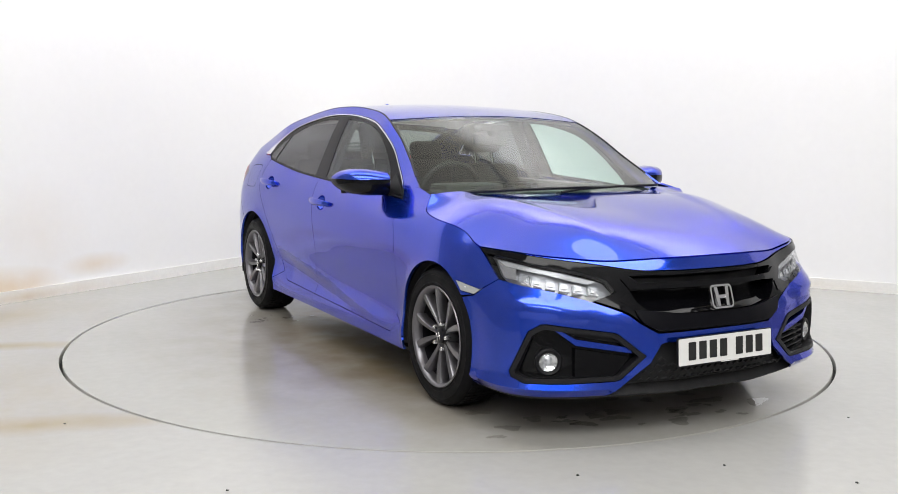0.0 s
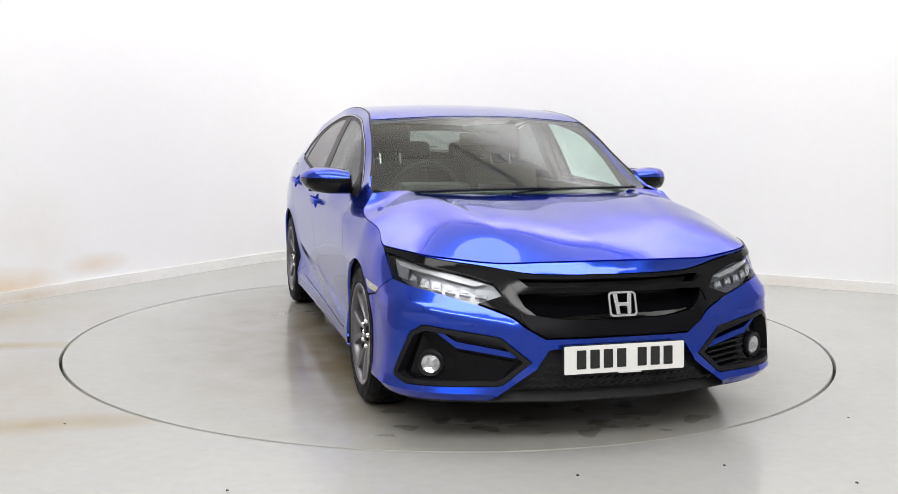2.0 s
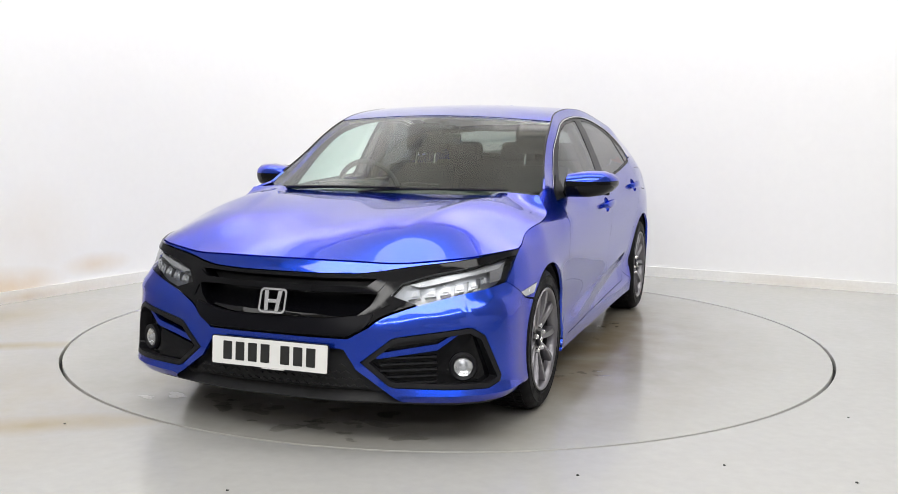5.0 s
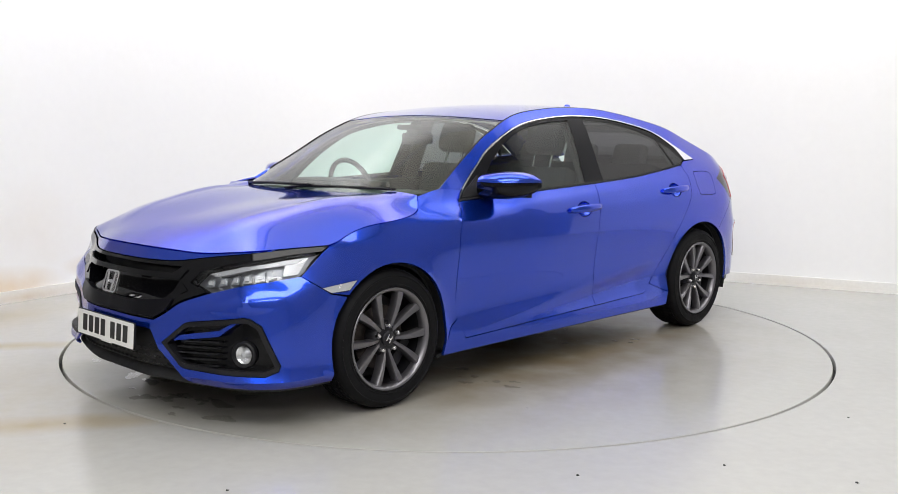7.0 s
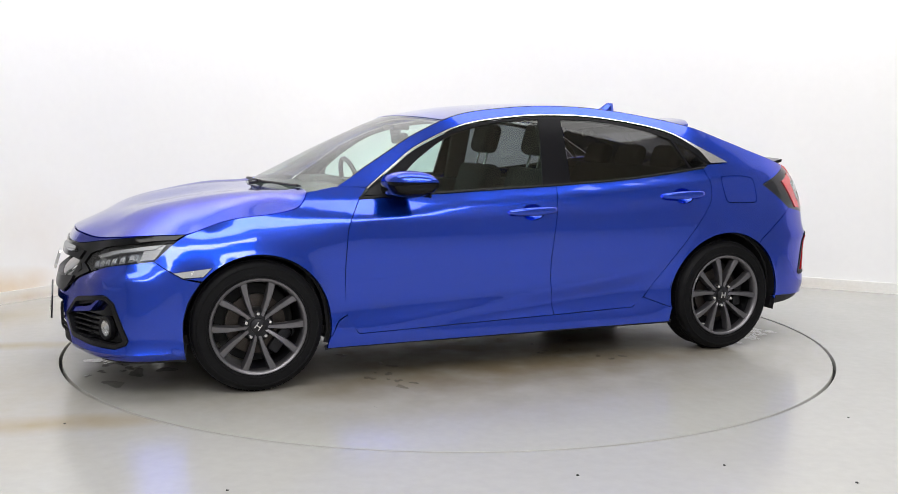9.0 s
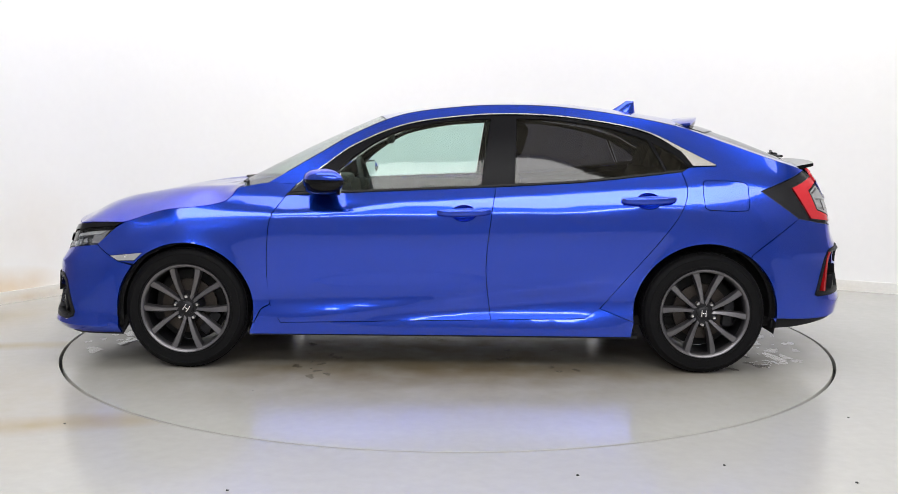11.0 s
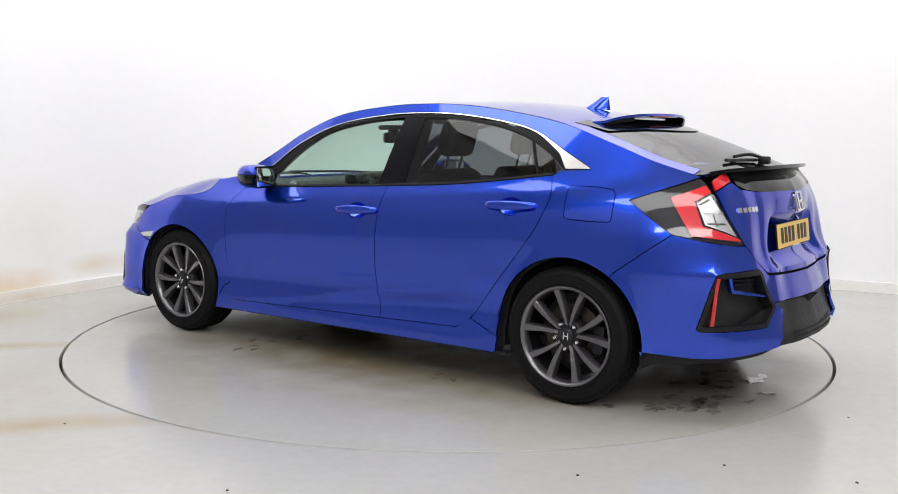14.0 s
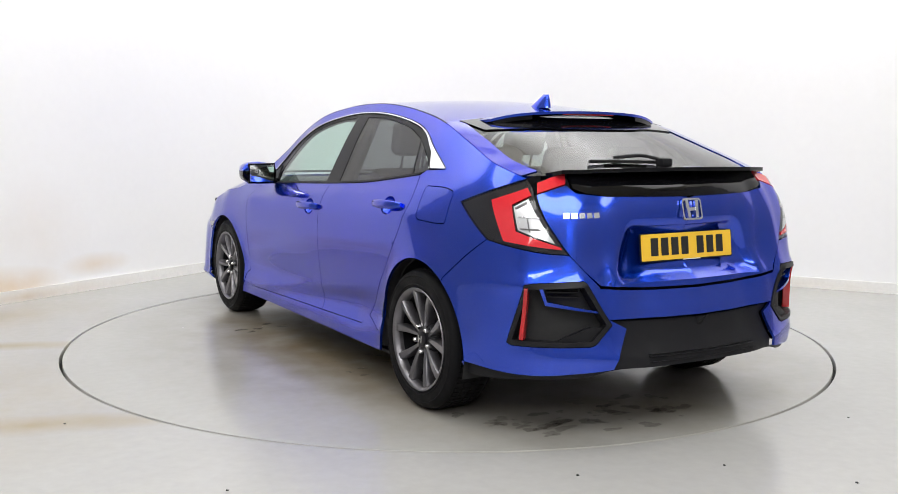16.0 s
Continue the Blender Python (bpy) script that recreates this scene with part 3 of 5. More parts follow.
sill = path([(1.830, 0.248), (1.818, 0.215), (1.812, 0.188)], [(1.812, 0.188), (3.80, 0.190)], [(3.80, 0.190), (3.813, 0.27)], [(3.813, 0.27), (3.64, 0.335)], rear_edge[1::-1], [(3.07, 0.272), (1.975, 0.250)], front_edge[:3:-1], [(1.872, 0.318), (1.838, 0.251)])
sided("sill_panel", sill, BLUE)
# body side: rear quarter and roof side in one
quarter = path([(3.64, 0.335), (3.813, 0.27)], arch_rear, [(4.41, 0.63), (4.55, 0.735), (4.665, 0.815)], [(4.665, 0.815), (4.46, 0.955)], [(4.46, 0.955), (4.63, 1.012), (4.80, 1.060)], ditch[::-1], [(2.05, 0.965), (2.052, 0.966)], chrome_top[1:], [(4.235, 1.080), (4.09, 1.072)], rear_edge[:1:-1])
fuel = path([(4.165, 1.005), (4.30, 1.005), (4.375, 0.995)], [(4.39, 0.98), (4.388, 0.87), (4.37, 0.855)], [(4.30, 0.853), (4.18, 0.858)], [(4.16, 0.87), (4.153, 0.94), (4.155, 0.995)])
sided("body_side", quarter, BLUE, holes=[fuel], step=0.025)
sided("fuel_flap", fuel, BLUE)
# tail lamps
lamp_line = [(4.46, 0.955), (4.63, 1.012), (4.80, 1.060), (4.835, 1.033), (4.852, 0.998), (4.93, 0.90), (5.035, 0.767), (4.95, 0.772), (4.80, 0.792), (4.665, 0.815)]
tails = sided("tail_lamp", lamp_line, LAMP_GREY, "smoked tail lamp with red light bar", off=0.012, depth=0.03)
sided("lamp_cover", lamp_line, SMOKE, parent=tails, depth=0.0)
sided("light_bar", [(4.645, 0.972), (4.82, 1.025), (4.850, 0.995), (4.762, 0.955), (4.800, 0.856), (5.000, 0.796), (5.008, 0.783), (4.748, 0.812)], RED, "red light bar", parent=tails, off=-0.003, step=0.02)
sided("clear_lens", [(4.770, 0.950), (4.838, 0.982), (4.978, 0.806), (4.808, 0.858)], CLEAR_LAMP, "clear reversing lens", parent=tails, off=-0.003, step=0.02)
sided("bar", [(4.80, 0.915), (4.90, 0.912), (4.905, 0.904), (4.803, 0.906)], SILVER, parent=tails, off=-0.008, step=0.02)
for _q in ([(4.775, 0.945), (4.832, 0.972), (4.840, 0.960), (4.785, 0.936)], [(4.815, 0.868), (4.90, 0.868), (4.915, 0.858), (4.818, 0.860)], [(4.842, 0.905), (4.850, 0.905), (4.868, 0.852), (4.858, 0.852)]):
    sided("lens_rib", _q, LAMP_GREY, parent=tails, off=-0.006, step=0.02)
inner = [(4.862, 1.045), (4.95, 1.066), (5.04, 1.082), (5.036, 1.038), (4.875, 1.002)]
inners = sided("hatch_lamp", inner, RED, "red lamp on the tailgate", step=0.02)

# tailgate
def dented(w, z):
    """The tail's skin with the recess for the plate."""
    p = tail(w, z)
    a = np.clip((0.36 + 0.42 * (0.87 - z) - abs(w)) / 0.06, 0, 1) * np.clip((z - 0.64) / 0.05, 0, 1) * np.clip((0.880 - z) / 0.03, 0, 1)
    p[1] -= 0.024 * a * a * (3 - 2 * a)
    return p


half = [(0, 0.985), (-0.45, 0.99), (-0.60, 1.005)] + [(-0.645, 1.036), (-0.81, 0.998), (-0.75, 0.90), (-0.645, 0.765), (-0.58, 0.70), (-0.512, 0.642), (-0.30, 0.622), (0, 0.617)]
across("tailgate", both(half), BLUE, surface=dented, step=0.017)
bump_half = path([(0, 0.610), (-0.30, 0.615), (-0.515, 0.634)], [(-0.515, 0.638), (-0.643, 0.763)], [(-0.650, 0.765), (-0.73, 0.770), (-0.88, 0.791), (-1.0165, 0.815)], [(-1.0165, 0.815), (-1.131, 0.735), (-1.271, 0.630)], [(s - RUN_END, z) for s, z in arch_tail], [(-1.14, 0.296), (-0.84, 0.285), (-0.60, 0.298), (-0.462, 0.312)], [(-0.462, 0.318), (-0.40, 0.468)], [(-0.40, 0.472), (-0.475, 0.508)], [(-0.475, 0.508), (-0.25, 0.502), (0, 0.5)])
vent = [(-0.825, 0.648), (-0.79, 0.657), (-0.59, 0.664), (-0.575, 0.655), (-0.467, 0.487), (-0.54, 0.412), (-0.56, 0.406), (-0.88, 0.404), (-0.90, 0.414)]
across("rear_bumper", both(bump_half), BLUE, "blue rear bumper with black vents", [vent, flip_s(vent)], tail, step=0.025)
for k, side in enumerate((1, -1)):
    v = vent if side == 1 else flip_s(vent)
    bm = bmesh.new()
    lift(bm, v, tail, [shrink(v, 0.022)], step=0.02, off=-0.004, depth=0.06)
    surround = part("vent_surround", bm, TRIM, car, "black rear vent surround")
    bm = bmesh.new()
    lift(bm, v, tail, step=0.03, off=0.05, depth=0)
    part("vent_back", bm, SHELL, surround)
    q = [(-0.825, 0.640), (-0.808, 0.640), (-0.825, 0.428), (-0.845, 0.428)]
    bm = bmesh.new()
    lift(bm, q if side == 1 else flip_s(q), tail, step=0.02, off=-0.008, depth=0.03)
    part("reflector", bm, RED_DARK, surround, "red reflector")
    q = [(-0.775, 0.650), (-0.755, 0.650), (-0.735, 0.585), (-0.52, 0.545), (-0.515, 0.533), (-0.745, 0.568)]
    bm = bmesh.new()
    lift(bm, q if side == 1 else flip_s(q), tail, step=0.02, off=0.004, depth=0.03)
    part("blade", bm, BLUE, surround, "blue blade")
    q = [(-0.70, 0.425), (-0.56, 0.42), (-0.50, 0.48), (-0.55, 0.485)]
    bm = bmesh.new()
    lift(bm, q if side == 1 else flip_s(q), tail, step=0.02, off=0.015, depth=0.03)
    part("vent_plate", bm, TRIM, surround)
    for zz in (0.640, 0.622, 0.604):
        q = [(-0.735, zz), (-0.60, zz), (-0.60 + 0.006, zz - 0.008), (-0.735, zz - 0.008)]
        bm = bmesh.new()
        lift(bm, q if side == 1 else flip_s(q), tail, step=0.03, off=0.022, depth=0.02)
        part("slat", bm, TRIM, surround)
diff_half = path([(0, 0.497), (-0.25, 0.499), (-0.472, 0.505)], [(-0.398, 0.468), (-0.458, 0.322)], [(-0.462, 0.308), (-0.60, 0.292), (-0.84, 0.280), (-1.145, 0.291)], [(-1.15, 0.235), (-1.0, 0.238), (-0.80, 0.258), (-0.60, 0.270), (-0.45, 0.302), (-0.25, 0.31), (0, 0.312)])
across("rear_valance", both(diff_half), TRIM, "black textured plastic rear valance", surface=tail, step=0.03, off=0.022)
for zz in (0.375, 0.355, 0.335):
    q = [(-0.30, zz), (0.30, zz), (0.30, zz - 0.006), (-0.30, zz - 0.006)]
    bm = bmesh.new()
    lift(bm, q, tail, step=0.04, off=0.015, depth=0.012)
    part("rib", bm, TRIM, car)

# nose
fb_half = path([(0, 0.443), (0.20, 0.442), (0.314, 0.440)], [(0.314, 0.440), (0.39, 0.482), (0.452, 0.522), (0.585, 0.568)], [(0.585, 0.568), (0.774, 0.615), (1.005, 0.645)], [(1.006, 0.645), (1.137, 0.563)], [(1.215, 0.545)], [(1.215, 0.545), (1.16, 0.46), (1.133, 0.36), (1.135, 0.25), (1.142, 0.19)], [(1.142, 0.186), (0.88, 0.187), (0.53, 0.192)], [(0.53, 0.192), (0.346, 0.322)], [(0.340, 0.335), (0.30, 0.395)], [(0.28, 0.40), (0, 0.40)])


def inward(q):
    """The intake's outlines, drawn towards the middle of the nose."""
    return [(a - 0.030 * min(max((0.95 - a) / 0.12, 0.25), 1), b) for a, b in q]


fvent = inward([(0.398, 0.350), (0.515, 0.440), (0.535, 0.447), (0.80, 0.486), (0.825, 0.484), (0.862, 0.455), (0.915, 0.290), (0.908, 0.268), (0.87, 0.248), (0.53, 0.255), (0.505, 0.262)])
across("front_bumper", both(fb_half), BLUE, "blue front bumper with angular black intakes", [fvent, flip_s(fvent)], step=0.025)
for k, side in enumerate((1, -1)):
    sd = (lambda q: list(q)) if side == 1 else flip_s
    bm = bmesh.new()
    lift(bm, sd(fvent), skin, [sd([tuple(p) for p in shrink(fvent, 0.022)])], step=0.02, off=-0.004, depth=0.06)
    surround = part("fog_surround", bm, TRIM, car, "black fog lamp surround")
    bm = bmesh.new()
    lift(bm, sd(fvent), skin, step=0.03, off=0.045, depth=0)
    part("intake_back", bm, GLOSS_BLACK, surround)
    q = [(0.795, 0.478), (0.775, 0.478), (0.69, 0.428), (0.445, 0.384), (0.46, 0.362), (0.69, 0.400)]
    bm = bmesh.new()
    lift(bm, sd(inward(q)), skin, step=0.02, off=0.006, depth=0.03)
    part("blade", bm, BLUE, surround, "blue blade across the intake")
    q = [(0.54, 0.438), (0.77, 0.470), (0.685, 0.437), (0.47, 0.398)]
    bm = bmesh.new()
    lift(bm, sd(inward(q)), skin, step=0.02, off=0.018, depth=0.03)
    part("intake_panel", bm, TRIM, surround)
    if side == 1:
        for i in range(5):
            zz = 0.370 - i * 0.024
            q = [(0.46 + abs(i - 1.5) * 0.02, zz), (0.69, zz + 0.012), (0.69, zz + 0.002), (0.46 + abs(i - 1.5) * 0.02, zz - 0.010)]
            bm = bmesh.new()
            lift(bm, inward(q), skin, step=0.03, off=0.015, depth=0.025)
            part("slat", bm, TRIM, surround)
    else:
        bm = bmesh.new()
        lift(bm, sd(inward([(0.46, 0.35), (0.69, 0.39), (0.69, 0.27), (0.52, 0.27)])), skin, step=0.03, off=0.02, depth=0.02)
        part("blank_panel", bm, GLOSS_BLACK, surround)
    c0 = skin(side * 0.758, 0.330)
    n0 = Vector((side * 0.42, -0.90, 0)).normalized()
    m = Matrix.Translation(Vector(c0) - n0 * 0.030) @ n0.to_track_quat("X", "Z").to_matrix().to_4x4()
    fog = part("fog_lamp", lathe([(-0.02, 0.055), (0.002, 0.056), (0.008, 0.050), (0.004, 0.040), (-0.004, 0.038)], 32, "x", m=m), TRIM, surround, "round fog lamp")
    part("fog_reflector", lathe([(-0.012, 0.0), (-0.010, 0.015), (-0.002, 0.032), (0.001, 0.037)][::-1], 28, "x", m=m), CHROME, surround)
    part("fog_bulb", lathe([(-0.012, 0.012), (0.004, 0.012), (0.008, 0.0001)], 16, "x", m=m), CLEAR_LAMP, surround)
    part("fog_lens", lathe([(0.004, 0.037), (0.010, 0.025), (0.012, 0.0001)], 28, "x", m=m), LENS, surround)

lens_line = [(0.490, 0.604), (0.533, 0.648), (0.70, 0.692), (0.965, 0.727), (1.112, 0.738), (1.07, 0.702), (1.038, 0.665), (1.0, 0.646), (0.774, 0.616), (0.588, 0.573)]
heads = sided("headlamp", lens_line, LAMP_BACK, "led headlamp with clear lens", off=0.05, depth=0.03)
sided("lens", lens_line, LENS, parent=heads, depth=0.0, step=0.02)
sided("reflector_strip", [(0.56, 0.648), (0.72, 0.685), (0.965, 0.718), (1.04, 0.722), (1.0, 0.700), (0.80, 0.678), (0.60, 0.637)], CLEAR_LAMP, "bright daytime running strip", parent=heads, off=0.018, depth=0.02, step=0.02)
for i in range(6):
    s0 = 0.55 + i * 0.062
    z0 = 0.592 + i * 0.0095
    q = [(s0, z0), (s0 + 0.012, z0 + 0.034), (s0 + 0.048, z0 + 0.042), (s0 + 0.050, z0 + 0.008)]
    sided("led_element", q, LAMP_BACK, parent=heads, off=0.02, depth=0.03, step=0.02)
    sided("led_lens", [(s0 + 0.014, z0 + 0.01), (s0 + 0.02, z0 + 0.028), (s0 + 0.040, z0 + 0.034), (s0 + 0.042, z0 + 0.012)], CLEAR_LAMP, parent=heads, off=0.012, depth=0.008, step=0.02)
sided("lamp_fin", [(0.93, 0.65), (0.95, 0.71), (1.06, 0.725), (1.0, 0.655)], SILVER, parent=heads, off=0.025, depth=0.02, step=0.02)

gr_half = path([(0, 0.683), (0.25, 0.684), (0.393, 0.688), (0.635, 0.719), (0.90, 0.748), (1.150, 0.761)], [(1.112, 0.739), (0.965, 0.7275), (0.70, 0.6925), (0.532, 0.6485)], [(0.532, 0.6485), (0.489, 0.604)], [(0.489, 0.604), (0.586, 0.572)], [(0.586, 0.571), (0.452, 0.526), (0.39, 0.486), (0.312, 0.444)], [(0.312, 0.444), (0.20, 0.446), (0, 0.447)])
slot = both([(0, 0.667), (0.36, 0.667), (0.425, 0.666), (0.385, 0.640), (0, 0.641)])
mouth = both([(0, 0.614), (0.30, 0.614), (0.425, 0.606), (0.40, 0.565), (0.345, 0.525), (0.20, 0.512), (0, 0.510)])
grille = across("grille", both(gr_half), GLOSS_BLACK, "gloss black grille with wide top bar", [slot, mouth], step=0.02, off=-0.006, depth=0.06)
bm = bmesh.new()
lift(bm, mouth, lambda a, b: skin(a, b) + np.array([0, 0.065 * min(max((b - 0.505) / 0.07, 0.15), 1), 0]), step=0.025, depth=0)
part("grille_mesh", bm, GLOSS_BLACK, grille)
bm = bmesh.new()
lift(bm, both(path([(0, 0.512), (0.20, 0.514), (0.345, 0.527)], [(0.415, 0.535), (0.39, 0.488), (0.318, 0.450)], [(0.20, 0.450), (0, 0.451)])), skin, step=0.02, off=-0.014, depth=0.03)
part("lower_bar", bm, PILLAR, grille, "satin black lower grille bar")
bm = bmesh.new()
lift(bm, both([(0, 0.640), (0.385, 0.639), (0.435, 0.660), (0.47, 0.655), (0.43, 0.612), (0, 0.617)]), skin, step=0.02, off=-0.013, depth=0.03)
part("top_bar", bm, GLOSS_BLACK, grille, "gloss black upper grille bar")
bm = bmesh.new()
lift(bm, slot, skin, step=0.03, off=0.05, depth=0)
part("slot_back", bm, SHELL, grille)
sided("grille_wing", [(0.445, 0.552), (0.43, 0.60), (0.45, 0.60), (0.485, 0.57)], GLOSS_BLACK, parent=[grille, grille], off=-0.010, step=0.02)
nose_half = path([(0, 0.735), (0.28, 0.732), (0.52, 0.724), (0.71, 0.738), (0.90, 0.752)], [(0.90, 0.750), (0.635, 0.721), (0.393, 0.690), (0.25, 0.686), (0, 0.685)])
across("nose_panel", both(nose_half), BLUE, step=0.025)
low_half = path([(0, 0.398), (0.28, 0.398)], [(0.30, 0.392), (0.345, 0.325)], [(0.345, 0.318), (0.526, 0.19)], [(0.526, 0.188), (0, 0.188)])
lower = across("lower_grille", both(low_half), SHELL, "black honeycomb lower grille", step=0.03, off=0.05, depth=0)
for r in range(7):
    for k in range(-14, 15):
        ss = k * 0.036 + (0.018 if r % 2 else 0)
        zz = 0.385 - r * 0.027
        if abs(ss) > 0.30 + max(0, (0.36 - zz)) * 1.2 - 0.03:
            continue
        q = [(ss - 0.016, zz), (ss, zz + 0.009), (ss + 0.016, zz), (ss + 0.016, zz - 0.003), (ss, zz + 0.005), (ss - 0.016, zz - 0.003)]
        if abs(ss) > 0.285 and zz > 0.30 or 0.235 < zz < 0.32:
            bm = bmesh.new()
            lift(bm, q, skin, step=0.05, off=0.018, depth=0.012, gap=0)
            part("mesh_piece", bm, SHELL, lower)
spl_half = path([(0, 0.188), (0.53, 0.186), (0.88, 0.183), (1.142, 0.183)], [(1.142, 0.170), (0.88, 0.168), (0.5, 0.172), (0, 0.178)])
across("front_splitter", both(spl_half), SHELL, "black front splitter lip", step=0.03, off=0.006, depth=0.12)
sided("sill_skirt", [(1.80, 0.188), (3.83, 0.190), (3.83, 0.172), (1.80, 0.172)], SHELL, off=0.04, depth=0.05, step=0.06)


# surfaces between known edges: bonnet, screens, roof
def sheet(points):
    """A thin-plate surface z(x, y) through the given places."""
    p = np.array(points, float)
    xy, z = p[:, :2], p[:, 2]

    def kern(r2):
        return np.where(r2 > 1e-12, 0.5 * r2 * np.log(np.maximum(r2, 1e-12)), 0)
    n = len(p)
    K = kern(np.sum((xy[:, None] - xy[None]) ** 2, -1)) + np.eye(n) * 1e-5
    P = np.hstack([np.ones((n, 1)), xy])
    A = np.block([[K, P], [P.T, np.zeros((3, 3))]])
    w = np.linalg.solve(A, np.concatenate([z, np.zeros(3)]))

    def f(x, y):
        k = kern((x - xy[:, 0]) ** 2 + (y - xy[:, 1]) ** 2)
        return np.array([x, y, k @ w[:n] + w[n] + w[n + 1] * x + w[n + 2] * y])
    return f


def mirrored(pts):
    return [tuple(p) for p in pts] + [(-p[0], p[1], p[2]) for p in pts if abs(p[0]) > 1e-6]


def plan(pts):
    """Half outline in plan to a whole one, from the middle at the front to the middle at the back."""
    h = [(p[0], p[1]) for p in pts]
    return h + [(-x, y) for x, y in reversed(h) if abs(x) > 1e-6]


edge_f = [skin(s, z) for s, z in catmull([(0, 0.738), (0.28, 0.735), (0.52, 0.727), (0.71, 0.741), (0.90, 0.754), (1.155, 0.765)], 4)]
edge_s = [skin(s, z) for s, z in catmull(bonnet_side, 4)]
cowl_line = [np.array(p) for p in catmull([tuple(edge_s[-1]), (0.62, -1.08, 0.945), (0.35, -1.16, 0.945), (0.0, -1.19, 0.945)], 5)]
centre = [(0, -2.0, 0.797), (0, -1.8, 0.850), (0, -1.6, 0.887), (0, -1.4, 0.917)]
ridge = [(0.45, -1.9, 0.818), (0.50, -1.65, 0.888), (0.50, -1.39, 0.930), (0.60, -1.75, 0.848), (0.62, -1.5, 0.900), (0.62, -1.3, 0.925), (0.73, -1.5, 0.868), (0.73, -1.3, 0.897)]
bonnet_f = sheet(mirrored(edge_f + edge_s[1:] + cowl_line[1:] + centre + ridge))


def bonnet_surface(x, y):
    """The bonnet with its two creases that run together towards the nose."""
    p = bonnet_f(x, y)
    t = min(max((y + 2.0) / 0.8, 0), 1)
    xr = 0.36 + 0.20 * t
    a = abs(x) - xr
    p[2] += 0.015 * t * (1 / (1 + math.exp(-a / 0.008)) - 1 / (1 + math.exp(-(a - 0.16) / 0.05)))
    return p


bm = bmesh.new()
lift(bm, plan(list(edge_f) + list(edge_s[1:]) + list(cowl_line[1:])), bonnet_surface, step=0.02, gap=0.002, depth=0.015)
bonnet = part("bonnet", bm, BLUE, car, "blue bonnet with two sharp creases")

ditch3 = [skin(s, z) for s, z in catmull(ditch, 6)]
dl = [p for p in ditch3]
i_head = int(np.argmin([abs(p[1] + 0.30) for p in dl]))
i_rear = int(np.argmin([abs(p[1] - 1.19) for p in dl]))
i_hatch = int(np.argmin([abs(p[1] - 1.86) for p in dl]))
# windscreen
head_line = [np.array(p) for p in catmull([tuple(dl[i_head]), (0.42, -0.355, dl[i_head][2] + 0.016), (0.22, -0.385, dl[i_head][2] + 0.026), (0, -0.395, dl[i_head][2] + 0.03)], 5)]
base_line = [np.array(p) for p in catmull([(0, -1.25, 0.925), (0.35, -1.22, 0.925), (0.6, -1.12, 0.93), (0.76, -0.93, 0.965)], 5)]
ws_side = dl[2:i_head + 1]
ws_f = sheet(mirrored(base_line + ws_side + head_line + [(0, -0.8, 1.152), (0.35, -0.78, 1.145)]))
bm = bmesh.new()
lift(bm, plan(base_line + ws_side + head_line[1:]), ws_f, step=0.05, gap=0.003, depth=0, off=0.003)
screen = part("windscreen", bm, SCREEN, car, "wide raked windscreen")
# roof
rear_line = [np.array(p) for p in catmull([tuple(dl[i_rear]), (0.40, 1.27, 1.315), (0.2, 1.31, 1.325), (0, 1.32, 1.328)], 5)]
crown = [(0, -0.1, 1.388), (0, 0.2, 1.412), (0, 0.5, 1.418), (0, 0.8, 1.402), (0, 1.1, 1.362), (0.35, 0.3, 1.406), (0.35, 0.8, 1.388)]
roof_side = dl[i_head:i_rear + 1]
roof_f = sheet(mirrored(head_line[::-1] + roof_side[1:] + rear_line[1:] + crown))
bm = bmesh.new()
lift(bm, plan(head_line[::-1] + roof_side[1:] + rear_line[1:]), roof_f, step=0.05, gap=0.004, depth=0.015)
roof = part("roof", bm, BLUE, car)
bm = bmesh.new()
lift(bm, plan(head_line[::-1] + roof_side[1:] + rear_line[1:]), roof_f, step=0.08, gap=0.02, depth=0, off=0.03)
part("headliner", bm, LINER, car, "pale grey headliner")
for side in (1, -1):
    bm = tube([(side * (p[0] - 0.004), p[1], p[2] - 0.004) for p in dl[2:i_rear + 1]], 0.006, 6)
    part("roof_seal", bm, TRIM, car)
# rear screen
hatch_side = dl[i_rear:i_hatch + 1]
base_r = [np.array(p) for p in catmull([tuple(dl[i_hatch]), (0.55, 1.93, 1.075), (0.3, 1.965, 1.085), (0, 1.975, 1.088)], 5)]
rear_f = sheet(mirrored(rear_line[::-1] + hatch_side[1:] + base_r[1:] + [(0, 1.65, 1.222), (0.3, 1.63, 1.218)]))
bm = bmesh.new()
lift(bm, plan(rear_line[::-1] + hatch_side[1:] + base_r[1:]), rear_f, step=0.05, gap=0.003, depth=0, off=0.004)
part("rear_screen", bm, HATCH_GLASS, car, "dark tinted rear screen")
top = [(p[0] * 0.90, p[1]) for p in rear_line[::-1]]
bm = bmesh.new()
lift(bm, plan([(x, y + 0.01) for x, y in top] + [(x * 0.94, y + 0.23 - 0.05 * (x / 0.55) ** 2) for x, y in top[::-1]]), rear_f, step=0.05, gap=0, depth=0.01, off=-0.002)
part("screen_band", bm, GLOSS_BLACK, car, "black band at the top of the rear screen")
